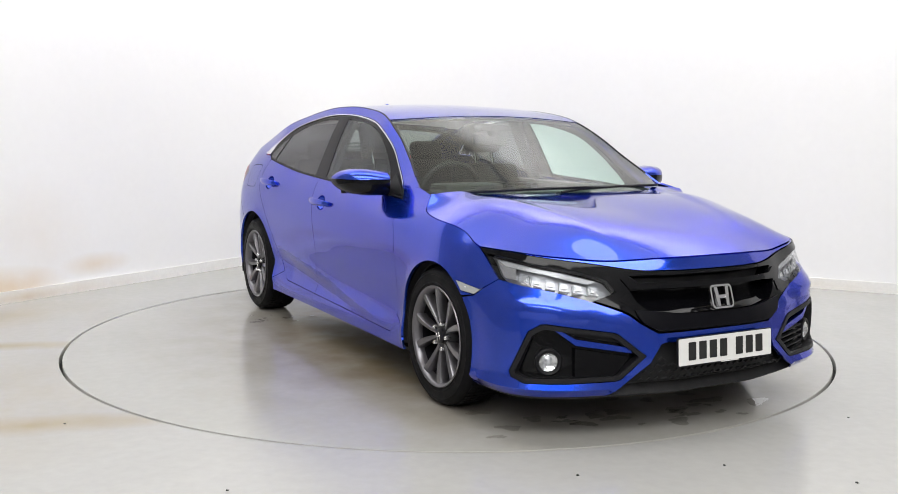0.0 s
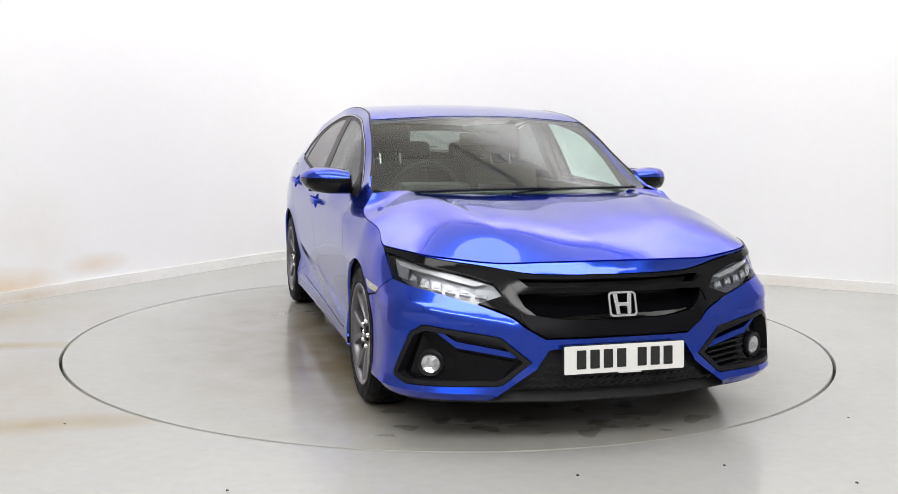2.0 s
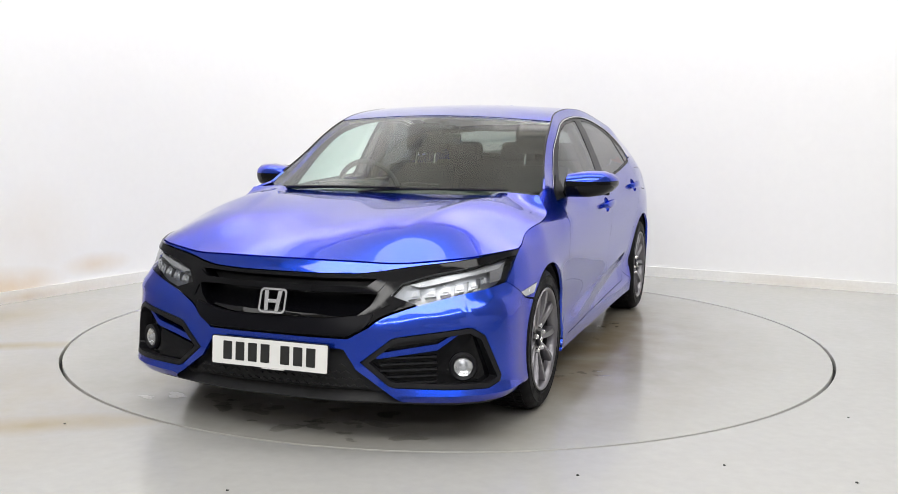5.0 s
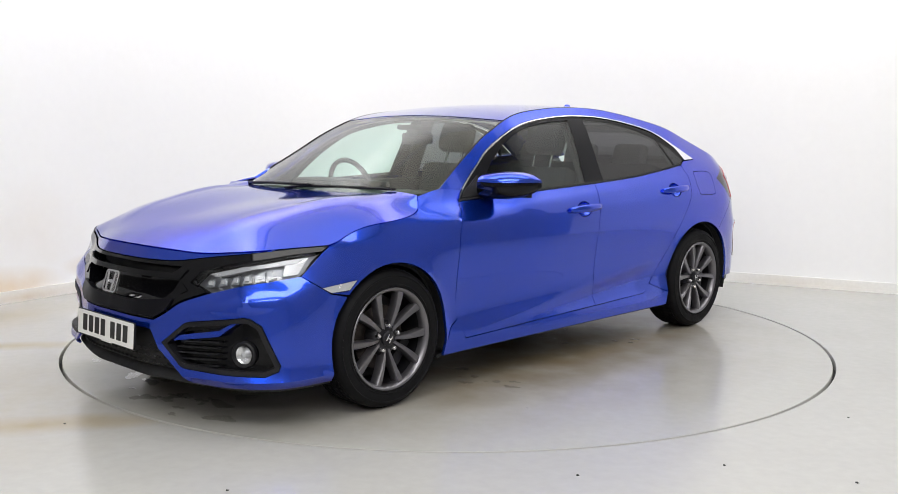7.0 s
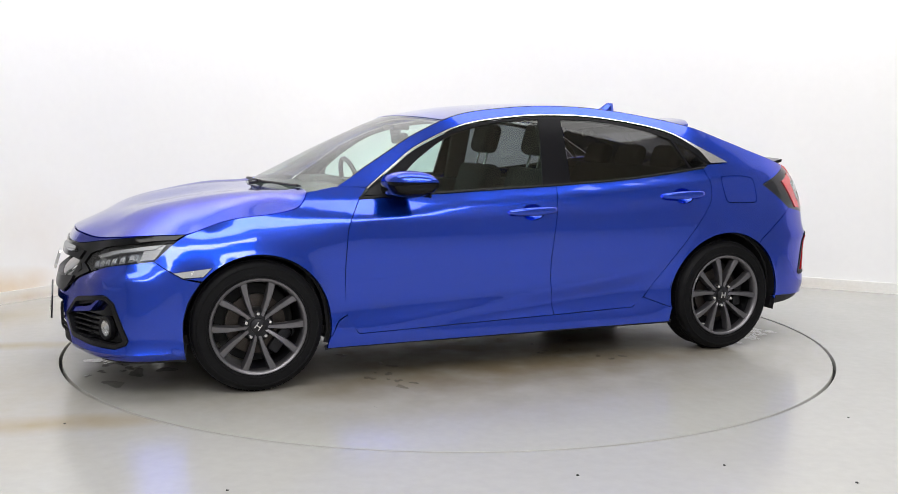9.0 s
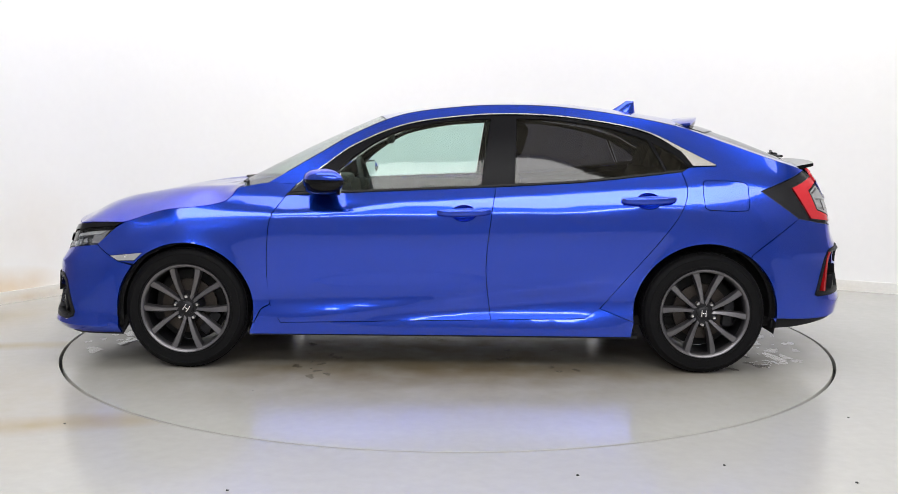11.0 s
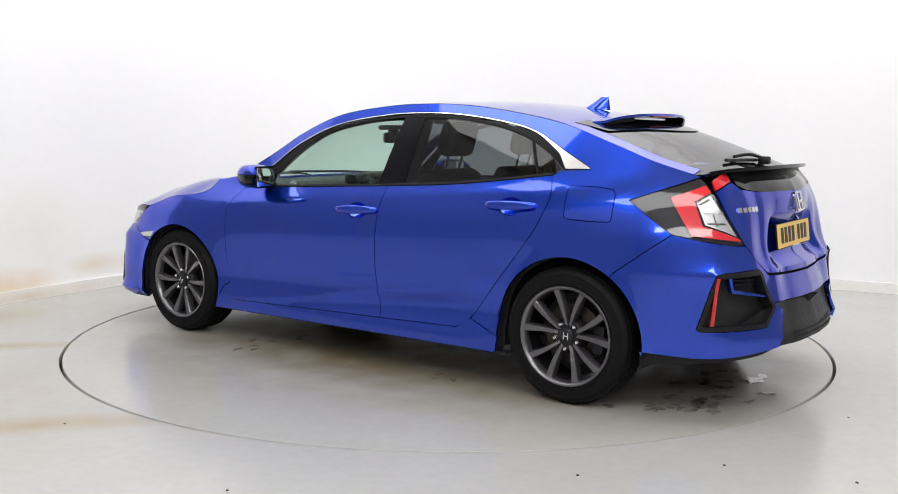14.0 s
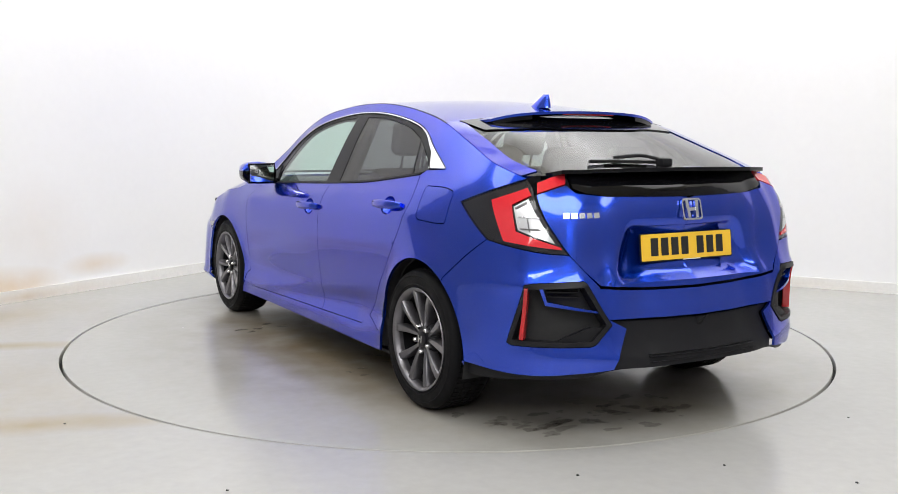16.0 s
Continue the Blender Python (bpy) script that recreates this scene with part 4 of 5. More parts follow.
for side in (1, -1):
    outer = [(side * p[0], p[1]) for p in hatch_side]
    innr = [(side * (p[0] - 0.085), p[1] + 0.0) for p in hatch_side]
    bm = bmesh.new()
    lift(bm, outer + innr[::-1], rear_f, step=0.03, gap=0.002, depth=0.02)
    part("hatch_frame", bm, BLUE, car)

# side windows, pillars and bright strips
fglass = path([(2.20, 0.965), (2.245, 1.02), (2.362, 1.125), (2.548, 1.235), (2.801, 1.295), (3.055, 1.317)], [(3.062, 1.314), (3.012, 0.964)], [(3.005, 0.960), (2.55, 0.938), (2.28, 0.925), (2.16, 0.92)])
rglass = path([(3.185, 0.972), (3.20, 1.315)], [(3.21, 1.318), (3.43, 1.310), (3.70, 1.268), (3.88, 1.213)], [(3.885, 1.205), (3.965, 1.045)], [(3.96, 1.04), (3.766, 1.018), (3.478, 0.988), (3.19, 0.970)])
sided("front_window", fglass, CLEAR, "clear side window", parent=fdoors, off=0.006, depth=0, step=0.06)
sided("rear_window", rglass, PRIVACY, "dark privacy window", parent=rdoors, off=0.006, depth=0, step=0.06)
sided("quarter_window", [(3.98, 1.045), (3.905, 1.200), (4.0, 1.150), (4.10, 1.075)], PRIVACY, parent=rdoors, off=0.004, depth=0, step=0.05)
frame_line = path(belt, [(4.09, 1.07), (4.12, 1.082)], [(4.05, 1.165), (3.905, 1.238), (3.731, 1.284), (3.428, 1.326), (3.154, 1.336), (2.893, 1.321), (2.606, 1.274), (2.35, 1.168), (2.192, 1.058), (2.05, 0.950)])
qg = [(3.98, 1.045), (3.905, 1.200), (4.0, 1.150), (4.10, 1.075)]
sided("window_frame", frame_line, PILLAR, holes=[fglass, rglass, qg], off=0.004, depth=0.02, step=0.03)
strip = path(chrome_top, [(4.235, 1.080), (4.11, 1.078)], [(4.055, 1.150), (3.905, 1.238), (3.731, 1.285), (3.428, 1.327), (3.154, 1.337), (2.893, 1.322), (2.606, 1.275), (2.35, 1.169), (2.192, 1.059), (2.05, 0.955)])
sided("bright_strip", strip, CHROME, "chrome window surround", off=-0.003, step=0.03)
seal = path(belt, [(4.06, 1.055), (4.06, 1.064)], [(p[0], p[1] + 0.013) for p in belt[::-1]])
sided("belt_seal", seal, TRIM, off=-0.003, step=0.03)

# dark structure under the panels
low = path([(0, 0.70), (0.5, 0.70), (1.1, 0.70), (1.4, 0.80), (1.9, 0.88)], [(2.0, 0.89), (3.09, 0.945), (4.05, 1.035)], [(4.2, 1.05), (4.8, 1.03), (5.1, 1.0), (5.68, 0.96)], [(5.68, 0.345), (5.0, 0.335), (4.56, 0.27)], arc(RS, HUB, AR_REAR + 0.006, -10, 190, 30), [(3.80, 0.19), (1.86, 0.19)], arc(FS, HUB, AR + 0.006, -18, 198, 30), [(1.12, 0.20), (0, 0.20)])
sided("inner_body", low, SHELL, off=0.065, depth=0, step=0.08, gap=0)
for side in (1, -1):
    for yy in (-WHEELBASE / 2, WHEELBASE / 2):
        bm = bmesh.new()
        R = (AR if yy < 0 else AR_REAR) + 0.004
        for k in range(25):
            a = radians(-15 + 210 * k / 24)
            for xx in (0.872, 0.78, 0.50):
                bm.verts.new((side * xx, yy + R * math.cos(a), HUB + R * math.sin(a)))
        bm.verts.ensure_lookup_table()
        for k in range(24):
            for j in range(2):
                bm.faces.new([bm.verts[i] for i in (k * 3 + j, k * 3 + j + 1, k * 3 + j + 4, k * 3 + j + 3)])
        part("arch_liner", bm, SHELL, car)
part("floor_pan", box(0, -0.03, 0.255, 1.5, 3.74, 0.05, 0.01), SHELL, car)
for side in (1, -1):
    for yy in (-WHEELBASE / 2, WHEELBASE / 2):
        part("arch_wall", box(side * 0.49, yy, 0.44, 0.03, 0.86, 0.50, 0.01), SHELL, car)
part("front_bulkhead", box(0, -1.05, 0.52, 1.4, 0.05, 0.6, 0.01), SHELL, car)
part("engine_cover", box(0, -1.5, 0.45, 1.0, 0.9, 0.4, 0.05), SHELL, car)
part("parcel_floor", box(0, 1.6, 0.62, 1.25, 0.7, 0.03, 0.01), FABRIC, car)


# wheels
def wheel():
    w = new("wheel")
    prof = [(-0.10, 0.216), (-0.108, 0.232), (-0.112, 0.262), (-0.110, 0.290), (-0.098, 0.308), (-0.080, 0.3135), (-0.045, 0.316), (0.045, 0.316), (0.080, 0.3135), (0.098, 0.308), (0.107, 0.297), (0.110, 0.290), (0.1135, 0.288), (0.1135, 0.284), (0.1115, 0.282), (0.113, 0.262), (0.1115, 0.250), (0.1135, 0.248), (0.1135, 0.245), (0.110, 0.243), (0.108, 0.232), (0.10, 0.216)]
    bm = lathe(prof, 96)
    tyre = part("tyre", bm, RUBBER, w, "black road tyre")
    bm = bmesh.new()
    for k in range(72):
        a = 2 * math.pi * k / 72
        for sx in (-0.058, -0.02, 0.02, 0.058):
            box(sx, 0, 0, 0.030, 0.022, 0.006, 0, bm, None)
            vs = list(bm.verts)[-8:]
            bmesh.ops.transform(bm, matrix=Matrix.Rotation(a, 4, "X") @ Matrix.Translation((0, 0, 0.3155)), verts=vs)
    tagged(part("tread", bm, RUBBER, w, smooth=False), kind="stuff")
    bm = lathe([(-0.10, 0.216), (-0.09, 0.212), (0.06, 0.214), (0.092, 0.218), (0.104, 0.224), (0.110, 0.2335), (0.114, 0.231), (0.113, 0.226), (0.106, 0.2175), (0.085, 0.212), (0.05, 0.210)], 72)
    rim = part("rim", bm, ALLOY, w, "grey ten-spoke alloy wheel")
    part("barrel", lathe([(-0.09, 0.208), (0.07, 0.2085)], 48), ALLOY_DARK, w)
    for k in range(5):
        for sg in (-1, 1):
            bm = bmesh.new()
            a0, a1 = radians(90 + 72 * k) + sg * radians(11), radians(90 + 72 * k) + sg * radians(18.2)
            pts = []
            for j in range(7):
                t = j / 6
                r = 0.042 + 0.178 * t
                a = a0 + (a1 - a0) * t
                wd = 0.0080 + 0.0110 * t
                xx = 0.078 + 0.020 * math.sin(t * 1.5) + 0.004 * t
                c, tn = Vector((0, math.cos(a), math.sin(a))) * r, Vector((0, -math.sin(a), math.cos(a)))
                pts.append([bm.verts.new(q) for q in (c - tn * wd + Vector((xx - 0.045, 0, 0)), c - tn * wd + Vector((xx - 0.006, 0, 0)), c - tn * wd * 0.75 * sg + Vector((xx, 0, 0)) if sg > 0 else c + tn * wd * 0.1 + Vector((xx + 0.002, 0, 0)) - tn * wd * 0.75, c + tn * wd * 0.75 + Vector((xx - 0.002, 0, 0)), c + tn * wd + Vector((xx - 0.008, 0, 0)), c + tn * wd + Vector((xx - 0.045, 0, 0)))])
            for A, B in zip(pts, pts[1:]):
                for q in range(6):
                    bm.faces.new((A[q], A[(q + 1) % 6], B[(q + 1) % 6], B[q]))
            bm.faces.new(pts[0])
            bm.faces.new(pts[-1])
            bmesh.ops.recalc_face_normals(bm, faces=bm.faces)
            part("spoke", bm, ALLOY, w)
    part("hub", lathe([(0.02, 0.085), (0.060, 0.080), (0.076, 0.066), (0.080, 0.045), (0.080, 0.0001)], 40), ALLOY_DARK, w)
    part("centre_cap", lathe([(0.078, 0.036), (0.090, 0.035), (0.094, 0.030), (0.095, 0.0001)], 32), ALLOY_DARK, w, "round centre cap")
    for yb, wb, hb in ((-0.011, 0.006, 0.034), (0.011, 0.006, 0.034), (0, 0.017, 0.006)):
        part("cap_bar", box(0.096, yb, 0, 0.004, wb, hb, 0.001), CHROME, w)
    for k in range(5):
        a = radians(126 + 72 * k)
        part("wheel_nut", lathe([(0.070, 0.0115), (0.092, 0.011), (0.097, 0.007), (0.098, 0.0001)], 6, m=Matrix.Translation((0, 0.060 * math.cos(a), 0.060 * math.sin(a)))), CHROME, w)
    part("brake_disc", lathe([(0.0, 0.06), (0.0, 0.145), (0.02, 0.145), (0.02, 0.06)], 48), DISC, w, "worn brake disc")
    # dark disc added behind the brake to deepen the shade between spokes
    part("dark_backing", lathe([(-0.03, 0.19), (-0.03, 0.0001)], 32), SHELL, w)
    part("caliper", box(0.02, 0.0, 0.0, 0.06, 0.06, 0.14, 0.015, m=Matrix.Translation((0, 0.14, 0))), ALLOY_DARK, w)
    return w


first = None
spin = [-36, -4, 21, 40]
for i, (sx, yy) in enumerate(((1, -WHEELBASE / 2), (1, WHEELBASE / 2), (-1, -WHEELBASE / 2), (-1, WHEELBASE / 2))):
    m = pose(sx * TRACK, yy, 0.3185, 0, 0, 0 if sx > 0 else 180) @ pose(0, 0, 0, spin[i], 0, 0)
    if first is None:
        first = wheel()
        first.parent = car
        first.matrix_basis = m
        ob = first
    else:
        ob = copy_thing(first, m)

# door mirrors
for side in (1, -1):
    def mx(p):
        return (side * p[0], p[1], p[2])
    bm = bmesh.new()
    rings = []
    for t, (cx, cy, cz, w, h) in zip(range(6), ((0.800, -0.630, 0.972, 0.050, 0.042), (0.820, -0.627, 0.978, 0.098, 0.062), (0.92, -0.605, 0.985, 0.120, 0.069), (0.99, -0.580, 0.989, 0.118, 0.062), (1.028, -0.550, 0.992, 0.095, 0.045), (1.050, -0.52, 0.994, 0.045, 0.020))):
        ring_ = []
        for k in range(20):
            a = 2 * math.pi * k / 20
            ca, sa = math.cos(a), math.sin(a)
            yy = cy + w * (abs(ca) ** 0.7) * (1 if ca > 0 else -1) * (0.42 if ca > 0 else 1.0)
            zz = cz + h * (abs(sa) ** 0.75) * (1 if sa > 0 else -1)
            ring_.append(bm.verts.new(mx((cx, yy, zz))))
        rings.append(ring_)
    for A, B in zip(rings, rings[1:]):
        for k in range(20):
            bm.faces.new((A[k], A[(k + 1) % 20], B[(k + 1) % 20], B[k]))
    bm.faces.new(rings[0])
    bm.faces.new(rings[-1])
    bmesh.ops.recalc_face_normals(bm, faces=bm.faces)
    lowb = bm.copy()
    bmesh.ops.bisect_plane(bm, geom=bm.verts[:] + bm.edges[:] + bm.faces[:], plane_co=(0, 0, 1.001), plane_no=(0, 0, -1), clear_outer=True)
    bmesh.ops.bisect_plane(lowb, geom=lowb.verts[:] + lowb.edges[:] + lowb.faces[:], plane_co=(0, 0, 0.999), plane_no=(0, 0, 1), clear_outer=True)
    mir = part("door_mirror", bm, BLUE, car, "blue door mirror with black lower half")
    part("mirror_base", lowb, GLOSS_BLACK, mir)
    part("mirror_glass", box(0, 0, 0, 0.175, 0.006, 0.102, 0.002, m=Matrix.Translation((side * 0.915, -0.5475, 0.984)) @ Matrix.Rotation(radians(side * 16), 4, "Z")), MIRROR, mir)
    part("mirror_frame", box(0, 0, 0, 0.195, 0.010, 0.122, 0.004, m=Matrix.Translation((side * 0.915, -0.554, 0.984)) @ Matrix.Rotation(radians(side * 16), 4, "Z")), GLOSS_BLACK, mir)
    bm = bmesh.new()
    lift(bm, [(side * s, z) for s, z in ((2.03, 0.925), (2.06, 0.955), (2.19, 1.03), (2.22, 0.95), (2.18, 0.925))], skin, step=0.03, off=-0.004, depth=0.015)
    part("mirror_sail", bm, TRIM, mir)
    part("mirror_arm", box(0, 0, 0, 0.13, 0.075, 0.035, 0.012, m=Matrix.Translation((side * 0.845, -0.625, 0.945)) @ Matrix.Rotation(radians(side * -14), 4, "Y")), GLOSS_BLACK, mir)

# door handles
def cup_surface(s0, zc):
    def f(s, z):
        p = skin(s, z)
        r2 = ((abs(s) - s0) / 0.066) ** 2 + ((z - zc + 0.003) / 0.043) ** 2
        p[0] -= math.copysign(0.042 * max(0, 1 - r2) ** 0.6, s)
        return p
    return f


for doors, (s0, zc) in ((fdoors, HANDLES[0]), (rdoors, HANDLES[1])):
    for k, side in enumerate((1, -1)):
        bm = bmesh.new()
        lift(bm, [(side * s, z) for s, z in cup_line(s0, zc)], cup_surface(s0, zc), step=0.012, depth=0, gap=0)
        part("handle_cup", bm, BLUE, doors[k])
        bm = bmesh.new()
        rings = []
        for t in np.linspace(0, 1, 17):
            p = skin(side * (s0 - 0.140 + 0.280 * t), zc + 0.008 * t)
            out = 0.006 + 0.030 * math.sin(math.pi * t) ** 0.4
            hz = 0.0105 + 0.0105 * math.sin(math.pi * t) ** 0.5
            rings.append([bm.verts.new((p[0] + side * (out + 0.009 * math.cos(a)), p[1], p[2] + hz * math.sin(a))) for a in np.linspace(0, 2 * math.pi, 12, endpoint=False)])
        for A, B in zip(rings, rings[1:]):
            for q in range(12):
                bm.faces.new((A[q], A[(q + 1) % 12], B[(q + 1) % 12], B[q]))
        bm.faces.new(rings[0])
        bm.faces.new(rings[-1])
        bmesh.ops.recalc_face_normals(bm, faces=bm.faces)
        part("door_handle", bm, BLUE, doors[k], "blue pull handle")

# badges, plates and writing
def rounded(w, h, r, n=5):
    out = []
    for cx, cy, a in ((w / 2 - r, h / 2 - r, 0), (-w / 2 + r, h / 2 - r, 90), (-w / 2 + r, -h / 2 + r, 180), (w / 2 - r, -h / 2 + r, 270)):
        out += [(cx + r * math.cos(radians(a + 90 * k / n)), cy + r * math.sin(radians(a + 90 * k / n))) for k in range(n + 1)]
    return out


def slab(outline, thick, m, holes=()):
    bm = bmesh.new()
    lift(bm, outline, lambda a, b: np.array([a, b, thick]), holes, step=0.2, gap=0, depth=thick)
    bmesh.ops.transform(bm, matrix=m, verts=bm.verts)
    return bm


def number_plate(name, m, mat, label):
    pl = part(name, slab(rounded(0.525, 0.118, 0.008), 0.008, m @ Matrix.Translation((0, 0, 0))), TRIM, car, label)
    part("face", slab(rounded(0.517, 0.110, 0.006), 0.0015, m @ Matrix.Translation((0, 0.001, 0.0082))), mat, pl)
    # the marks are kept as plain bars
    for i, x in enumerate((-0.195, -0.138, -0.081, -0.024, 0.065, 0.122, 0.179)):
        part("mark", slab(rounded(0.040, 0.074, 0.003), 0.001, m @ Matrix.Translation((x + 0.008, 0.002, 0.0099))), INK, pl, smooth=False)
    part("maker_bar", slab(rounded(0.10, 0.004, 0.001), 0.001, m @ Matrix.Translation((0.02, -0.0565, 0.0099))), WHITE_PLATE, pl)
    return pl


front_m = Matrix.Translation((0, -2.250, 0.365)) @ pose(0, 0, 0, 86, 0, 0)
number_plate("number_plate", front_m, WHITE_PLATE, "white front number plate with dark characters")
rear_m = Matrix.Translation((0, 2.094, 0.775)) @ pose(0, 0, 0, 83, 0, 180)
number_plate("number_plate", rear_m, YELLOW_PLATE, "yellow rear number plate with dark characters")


def marque(m, k):
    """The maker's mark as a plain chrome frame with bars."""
    o = rounded(0.120 * k, 0.100 * k, 0.018 * k)
    b = part("badge", slab(o, 0.010, m, [rounded(0.104 * k, 0.084 * k, 0.012 * k)]), CHROME, car, "chrome framed badge")
    for sg in (-1, 1):
        bm = bmesh.new()
        q = [(sg * 0.040 * k, 0.040 * k), (sg * 0.022 * k, 0.040 * k), (sg * 0.015 * k, -0.040 * k), (sg * 0.031 * k, -0.040 * k)]
        lift(bm, q, lambda a, b: np.array([a, b, 0.012]), step=0.2, gap=0, depth=0.012)
        bmesh.ops.transform(bm, matrix=m, verts=bm.verts)
        part("bar", bm, CHROME, b)
    bm = bmesh.new()
    lift(bm, [(-0.02 * k, 0.006 * k), (0.02 * k, 0.006 * k), (0.018 * k, -0.008 * k), (-0.018 * k, -0.008 * k)], lambda a, b: np.array([a, b, 0.0115]), step=0.2, gap=0, depth=0.012)
    bmesh.ops.transform(bm, matrix=m, verts=bm.verts)
    part("bar", bm, CHROME, b)
    return b


marque(Matrix.Translation((0, -2.214, 0.572)) @ pose(0, 0, 0, 72, 0, 0), 1.0)
marque(Matrix.Translation((0, 2.113, 0.930)) @ pose(0, 0, 0, 76, 0, 180), 0.92)
for k in range(5):
    p = tail(-0.655 + 0.036 * k, 0.915)
    n0 = np.cross(tail(-0.65 + 0.036 * k, 0.915) - p, tail(-0.655 + 0.036 * k, 0.92) - p)
    zax = Vector(n0).normalized()
    xax = (Vector(tail(-0.65 + 0.036 * k, 0.915)) - Vector(p)).normalized()
    m = Matrix.Translation(Vector(p) + zax * 0.002) @ Matrix((xax, zax.cross(xax), zax)).transposed().to_4x4()
    bm = slab([(-0.013, 0.011), (0.013, 0.013), (0.013, -0.009), (-0.013, -0.011)], 0.003, m)
    part("name_bar", bm, CHROME, car)

# roof fin
bm = bmesh.new()
rings = []
for t in np.linspace(0, 1, 9):
    zz = t * 0.068
    y0, y1, w = 0.945 + 0.115 * t ** 0.8, 1.115 - 0.010 * t, 0.034 * (1 - t) ** 0.7 + 0.003
    base = roof_f(0, 1.04)[2] - 0.008
    rings.append([bm.verts.new((w * math.sin(a), (y0 + y1) / 2 - (y1 - y0) / 2 * math.cos(a), base + zz + 0.006 - 0.03 * (((y0 + y1) / 2 - (y1 - y0) / 2 * math.cos(a)) - 1.04))) for a in np.linspace(0, 2 * math.pi, 20, endpoint=False)])
for A, B in zip(rings, rings[1:]):
    for k in range(20):
        bm.faces.new((A[k], A[(k + 1) % 20], B[(k + 1) % 20], B[k]))
bm.faces.new(rings[-1])
part("roof_fin", bm, BLUE, car, "blue shark-fin aerial")

# roof spoiler over the rear screen
def wing(points_top, drop, name, mat, label):
    """A lipped blade: front and rear lines in half, mirrored, with a thickness."""
    bm = bmesh.new()
    rows = []
    xs = np.linspace(-1, 1, 41)
    for u in xs:
        rows.append([bm.verts.new(points_top(u, v)) for v in np.linspace(0, 1, 7)] + [bm.verts.new(points_top(u, v) - np.array([0, 0, drop(u, v)])) for v in np.linspace(1, 0, 7)])
    n = len(rows[0])
    for A, B in zip(rows, rows[1:]):
        for k in range(n):
            bm.faces.new((A[k], B[k], B[(k + 1) % n], A[(k + 1) % n]))
    bm.faces.new(rows[0][::-1])
    bm.faces.new(rows[-1])
    bmesh.ops.recalc_face_normals(bm, faces=bm.faces)
    return part(name, bm, mat, car, label)


def spoiler_top(u, v):
    x = u * (0.545 - 0.05 * v)
    y0 = 1.318 - 0.13 * abs(u) ** 2.2 + 0.045 * max(0, 1 - (u / 0.62) ** 4)
    y1 = 1.440 - 0.11 * abs(u) ** 2.5
    return np.array([x, y0 + (y1 - y0) * v, 1.334 + 0.012 * v - 0.020 * abs(u) ** 2 - 0.022 * abs(u) ** 6])


wing(spoiler_top, lambda u, v: 0.012 + 0.0 * v, "roof_spoiler", BLUE, "blue roof spoiler")


for side in (1, -1):
    def end_plate(u, v):
        p = spoiler_top(side * (0.80 + 0.17 * u), v * 0.97)
        p[2] -= 0.0122
        return p
    wing(end_plate, lambda u, v: 0.020 + 0.045 * (1 - v) ** 0.8, "spoiler_support", GLOSS_BLACK, "black support of the roof spoiler")
part("brake_light", box(0, 1.425, 1.330, 0.30, 0.012, 0.008, 0.003), RED_DARK, car, "high brake light")


# tail wing across the hatch
def wing_top(u, v):
    x = u * (0.60 - 0.02 * v)
    y0 = 1.955 - 0.09 * abs(u) ** 2
    y1 = 2.075 - 0.095 * abs(u) ** 2.2
    return np.array([x, y0 + (y1 - y0) * v, 1.085 + 0.020 * v - 0.010 * abs(u) ** 2])


wing(wing_top, lambda u, v: 0.024 - 0.008 * v, "tail_wing", GLOSS_BLACK, "gloss black tail wing")
wg_half = [(0, 1.085), (-0.40, 1.085), (-0.63, 1.078), (-0.615, 1.02), (-0.55, 1.0), (-0.40, 0.985), (0, 0.980)]
across("wing_recess", both(wg_half), GLOSS_BLACK, surface=tail, step=0.03, off=0.0, depth=0.02)

# wipers
for a, b, c in (((-0.10, -1.20, 0.948), (0.10, -1.17, 0.965), (0.60, -1.09, 0.968)), ((-0.62, -1.08, 0.950), (-0.40, -1.16, 0.962), (0.08, -1.19, 0.972))):
    wp = part("wiper_arm", tube(catmull([a, b, c], 6), 0.007, 6), TRIM, car, "black windscreen wiper")
    part("wiper_blade", tube(catmull([(a[0] - 0.02, a[1] + 0.01, a[2] - 0.004), (b[0], b[1] + 0.02, b[2] - 0.004), (c[0] + 0.02, c[1] + 0.01, c[2])], 6), 0.005, 5), TRIM, wp)
bm = bmesh.new()
for u0, u1 in zip(np.linspace(-1, 1, 31), np.linspace(-1, 1, 31)[1:]):
    vs = []
    for u, o in ((u0, 0), (u1, 0), (u1, 1), (u0, 1)):
        vs.append(bm.verts.new((0.74 * u, -1.24 + 0.27 * u * u + 0.10 * o, 0.925 + 0.012 * u * u - 0.012 * o + 0.010)))
    bm.faces.new(vs)
part("cowl_panel", bm, TRIM, car)
wp = part("rear_wiper_arm", tube(catmull([(0.02, 1.93, 1.135), (0.10, 1.90, 1.150), (0.22, 1.87, 1.140)], 6), 0.008, 6), TRIM, car, "black rear wiper")
part("rear_wiper_blade", tube([(0.02, 1.915, 1.122), (0.36, 1.88, 1.126)], 0.008, 6), TRIM, wp)
part("rear_wiper_pivot", box(0.0, 1.945, 1.120, 0.06, 0.05, 0.04, 0.01), TRIM, wp)


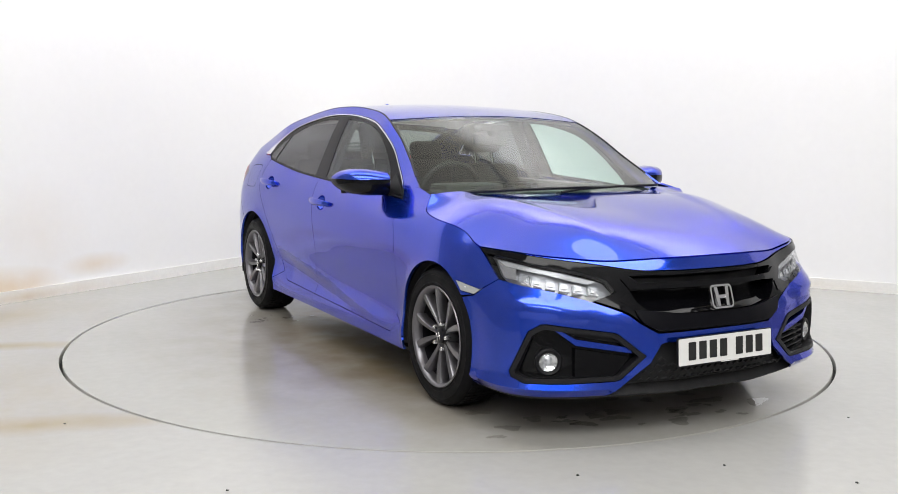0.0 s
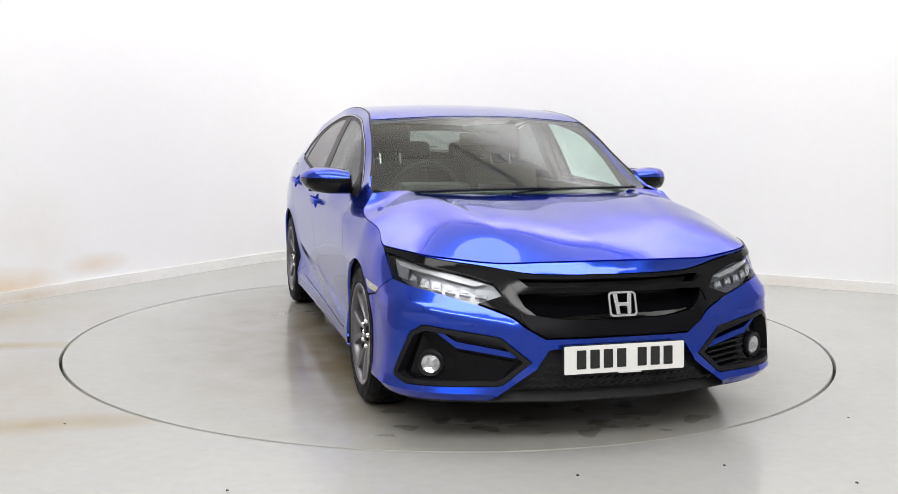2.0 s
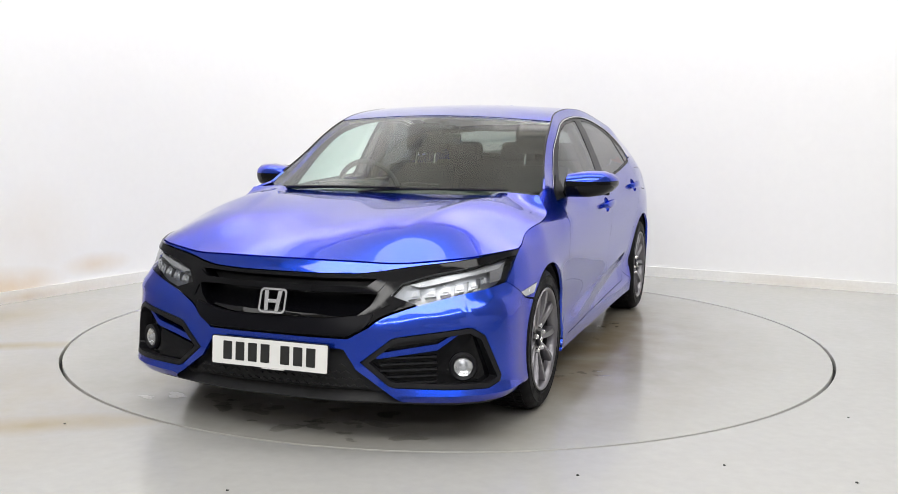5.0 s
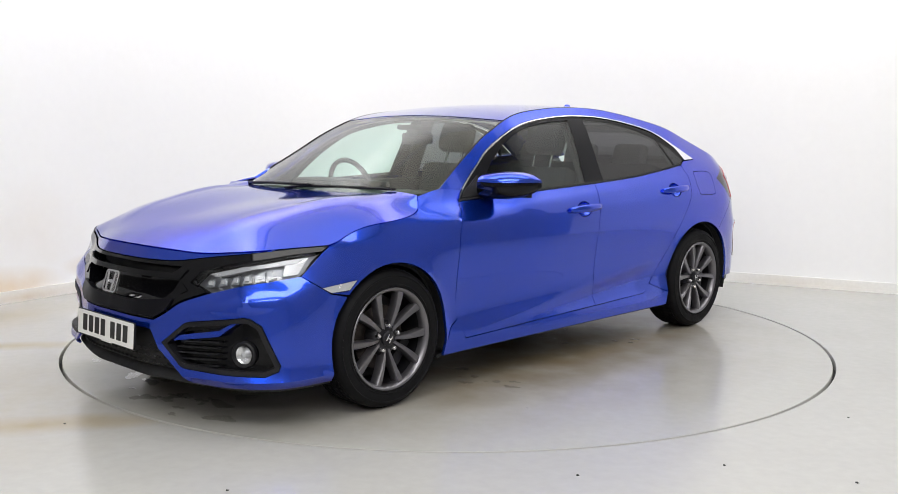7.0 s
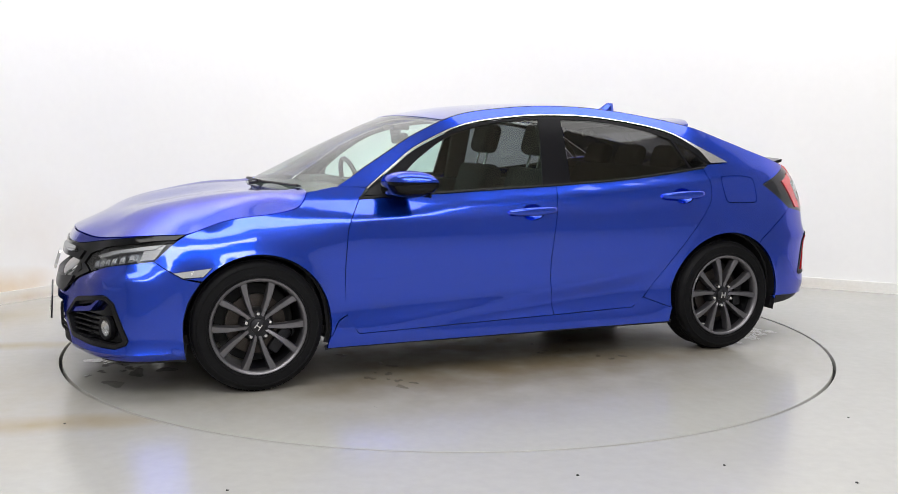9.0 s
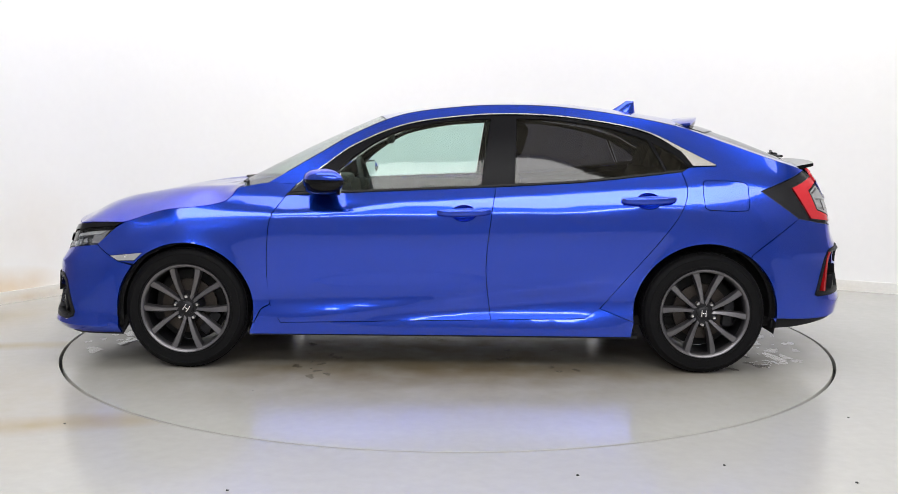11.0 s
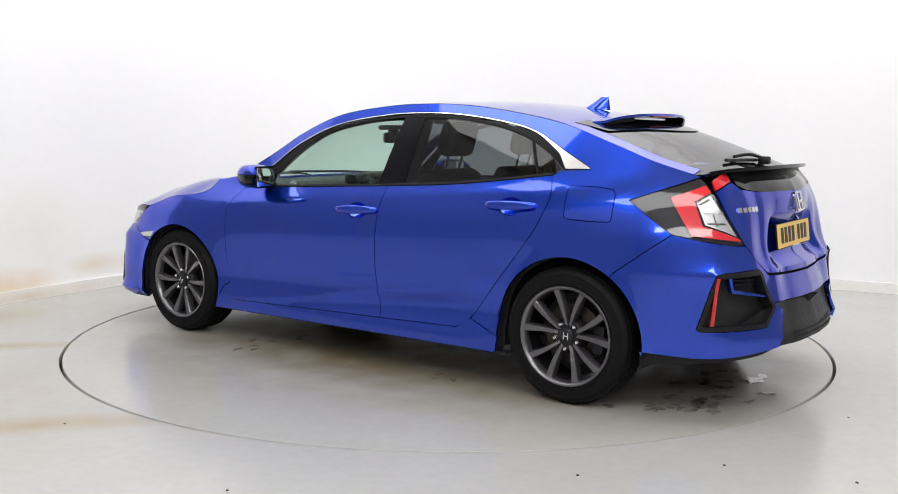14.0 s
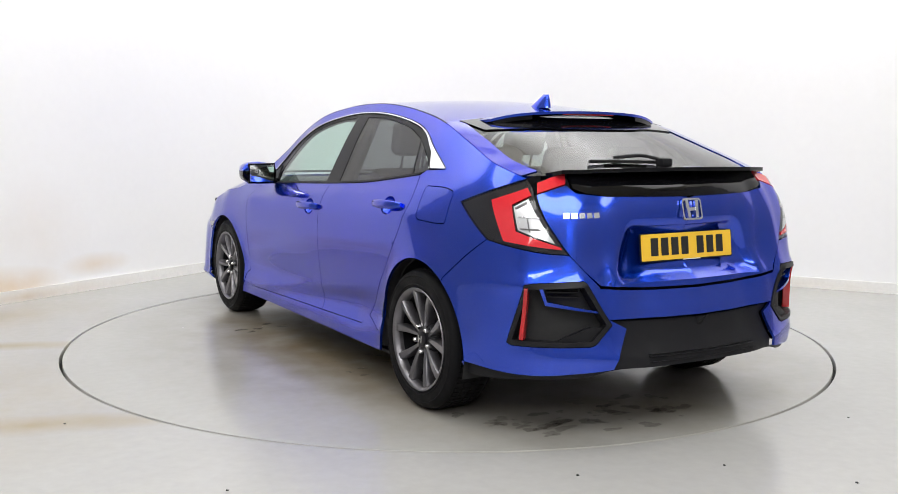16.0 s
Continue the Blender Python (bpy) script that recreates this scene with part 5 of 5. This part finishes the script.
# cabin
def seat(x, y, wide=0.50):
    st = part("seat_cushion", box(x, y - 0.02, 0.50, wide, 0.52, 0.16, 0.05), FABRIC, car, "dark cloth seat")
    m = Matrix.Rotation(radians(-16), 4, "X")
    part("seat_back", box(x, y + 0.30, 0.77, wide * 0.96, 0.13, 0.56, 0.05, m=m), FABRIC, st)
    part("headrest", box(x, y + 0.405, 1.205, 0.27, 0.10, 0.19, 0.045, m=m, seg=4), FABRIC, st)
    for sx in (-0.065, 0.065):
        part("headrest_post", tube([(x + sx, y + 0.355, 1.01), (x + sx, y + 0.40, 1.15)], 0.008, 8), CHROME, st)
    return st


for x in (-0.37, 0.37):
    seat(x, -0.02)
bench = part("rear_bench", box(0, 0.85, 0.50, 1.28, 0.50, 0.16, 0.05), FABRIC, car, "dark cloth rear bench")
part("bench_back", box(0, 1.15, 0.78, 1.26, 0.13, 0.56, 0.05, m=Matrix.Rotation(radians(-22), 4, "X")), FABRIC, bench)
for x in (-0.40, 0, 0.40):
    part("headrest", box(x, 1.25, 1.10, 0.25, 0.09, 0.15, 0.04, m=Matrix.Rotation(radians(-20), 4, "X"), seg=4), FABRIC, bench)
dash = part("dashboard", box(0, -0.86, 0.82, 1.40, 0.42, 0.24, 0.07, seg=4), PLASTIC, car, "dark dashboard")
part("instrument_hood", box(-0.37, -0.72, 0.945, 0.36, 0.20, 0.06, 0.025), PLASTIC, dash)
part("centre_screen", box(0, -0.66, 0.90, 0.22, 0.03, 0.14, 0.01), GLOSS_BLACK, dash)
part("dash_top", box(0, -0.98, 0.915, 1.30, 0.35, 0.03, 0.012), PLASTIC, dash)
ringp = [(-0.37 + 0.185 * math.cos(a), -0.50 - 0.05 * math.sin(a) - 0.02, 0.90 + 0.175 * math.sin(a)) for a in np.linspace(0, 2 * math.pi, 33)]
sw = part("steering_wheel", tube(ringp, 0.015, 8), PLASTIC, car, "dark steering wheel")
part("wheel_boss", box(-0.37, -0.53, 0.89, 0.15, 0.05, 0.11, 0.02), PLASTIC, sw)
for q in ((-0.52, 0.90), (-0.22, 0.90), (-0.37, 0.75)):
    part("wheel_spoke", tube([(-0.37, -0.53, 0.89), (q[0], -0.52, q[1])], 0.013, 6), PLASTIC, sw)
im = part("interior_mirror", box(0, -0.34, 1.205, 0.24, 0.03, 0.065, 0.014), PLASTIC, car, "black interior mirror")
part("mirror_stem", box(0, -0.365, 1.245, 0.05, 0.06, 0.05, 0.015), PLASTIC, im)
part("camera_housing", box(0, -0.36, 1.268, 0.20, 0.10, 0.03, 0.012), PLASTIC, car)
for side in (1, -1):
    part("door_card", box(side * 0.74, -0.05, 0.66, 0.06, 1.9, 0.55, 0.02), PLASTIC, car)
    part("pillar_trim", box(side * 0.665, 0.31, 1.13, 0.035, 0.13, 0.42, 0.015, m=Matrix.Rotation(radians(-side * 24), 4, "Y")), PLASTIC, car)

# water that dripped from the car
random.seed(4)
for k, (px, py, n, size) in enumerate(((0.25, -1.95, 9, 0.07), (-0.5, -1.75, 8, 0.06), (0.55, 1.82, 14, 0.05), (0.1, 1.80, 12, 0.05), (0.75, -0.75, 6, 0.04), (-0.75, 0.9, 6, 0.04), (0.55, 0.55, 6, 0.03))):
    for j in range(2 * n):
        bm = bmesh.new()
        cx, cy, r = px + random.gauss(0, 0.20), py + random.gauss(0, 0.10), size * random.uniform(0.12, 0.65)
        ph = [random.uniform(0, 6.28) for _ in range(4)]
        pts = []
        for q in range(22):
            a = 2 * math.pi * q / 22
            rr = r * (1 + 0.32 * math.sin(2 * a + ph[0]) + 0.2 * math.sin(3 * a + ph[1]) + 0.12 * math.sin(5 * a + ph[2]))
            pts.append((cx + 1.5 * rr * math.cos(a), cy + rr * math.sin(a)))
        top = [bm.verts.new((x, y, 0.0012 + 0.0001 * j)) for x, y in pts]
        mid = bm.verts.new((cx, cy, 0.0020 + 0.0001 * j))
        for q in range(22):
            bm.faces.new((top[q], top[(q + 1) % 22], mid))
        part("puddle", bm, WATER, table, "thin film of dripped water")

# crumbs of grit on the floor
for gx, gy in [[-1.62, -1.92], [-0.76, -2.66], [1.78, -1.73], [1.48, -2.53], [1.05, -2.36], [0.48, -2.48]]:
    bm = bmesh.new()
    bmesh.ops.create_icosphere(bm, subdivisions=1, radius=0.006)
    for v in bm.verts:
        v.co *= random.uniform(0.7, 1.3)
        v.co.z = max(v.co.z, -0.003) * 0.6
    bmesh.ops.translate(bm, vec=(gx, gy, 0.0018), verts=bm.verts)
    tagged(part("grit", bm, GAP), "small dark crumb of grit on the grey floor", "grit", "grit on the floor")

OFFSET = Vector((0.0771, -0.0106, 0))


def motions():
    """The turntable carries the car round; both turn by the same angle."""
    turn = [(0, 28.7), (0.5, 27.96), (1.0, 25.61), (1.5, 21.79), (2.0, 16.01), (2.5, 10.18), (3.0, 3.98), (3.5, -1.84), (4.0, -8.08), (4.5, -13.86), (5.0, -20.06),
            (5.5, -25.97), (6.0, -31.93), (6.5, -37.95), (7.0, -44.0), (7.5, -49.99), (8.0, -55.89), (8.5, -61.61), (9.0, -67.76), (9.5, -73.45), (10.0, -79.15), (10.5, -84.85), (11.0, -90.5),
            (11.5, -96.18), (12.0, -102.13), (12.5, -107.96), (13.0, -113.81), (13.5, -119.42), (14.0, -125.46), (14.5, -131.24), (15.0, -137.21), (15.5, -142.89), (16.0, -149.05)]
    walk(table, [(t, pose(0, 0, 0, 0, 0, a)) for t, a in turn])
    walk(car, [(t, pose(0, 0, 0, 0, 0, a) @ Matrix.Translation(OFFSET)) for t, a in turn])


motions()
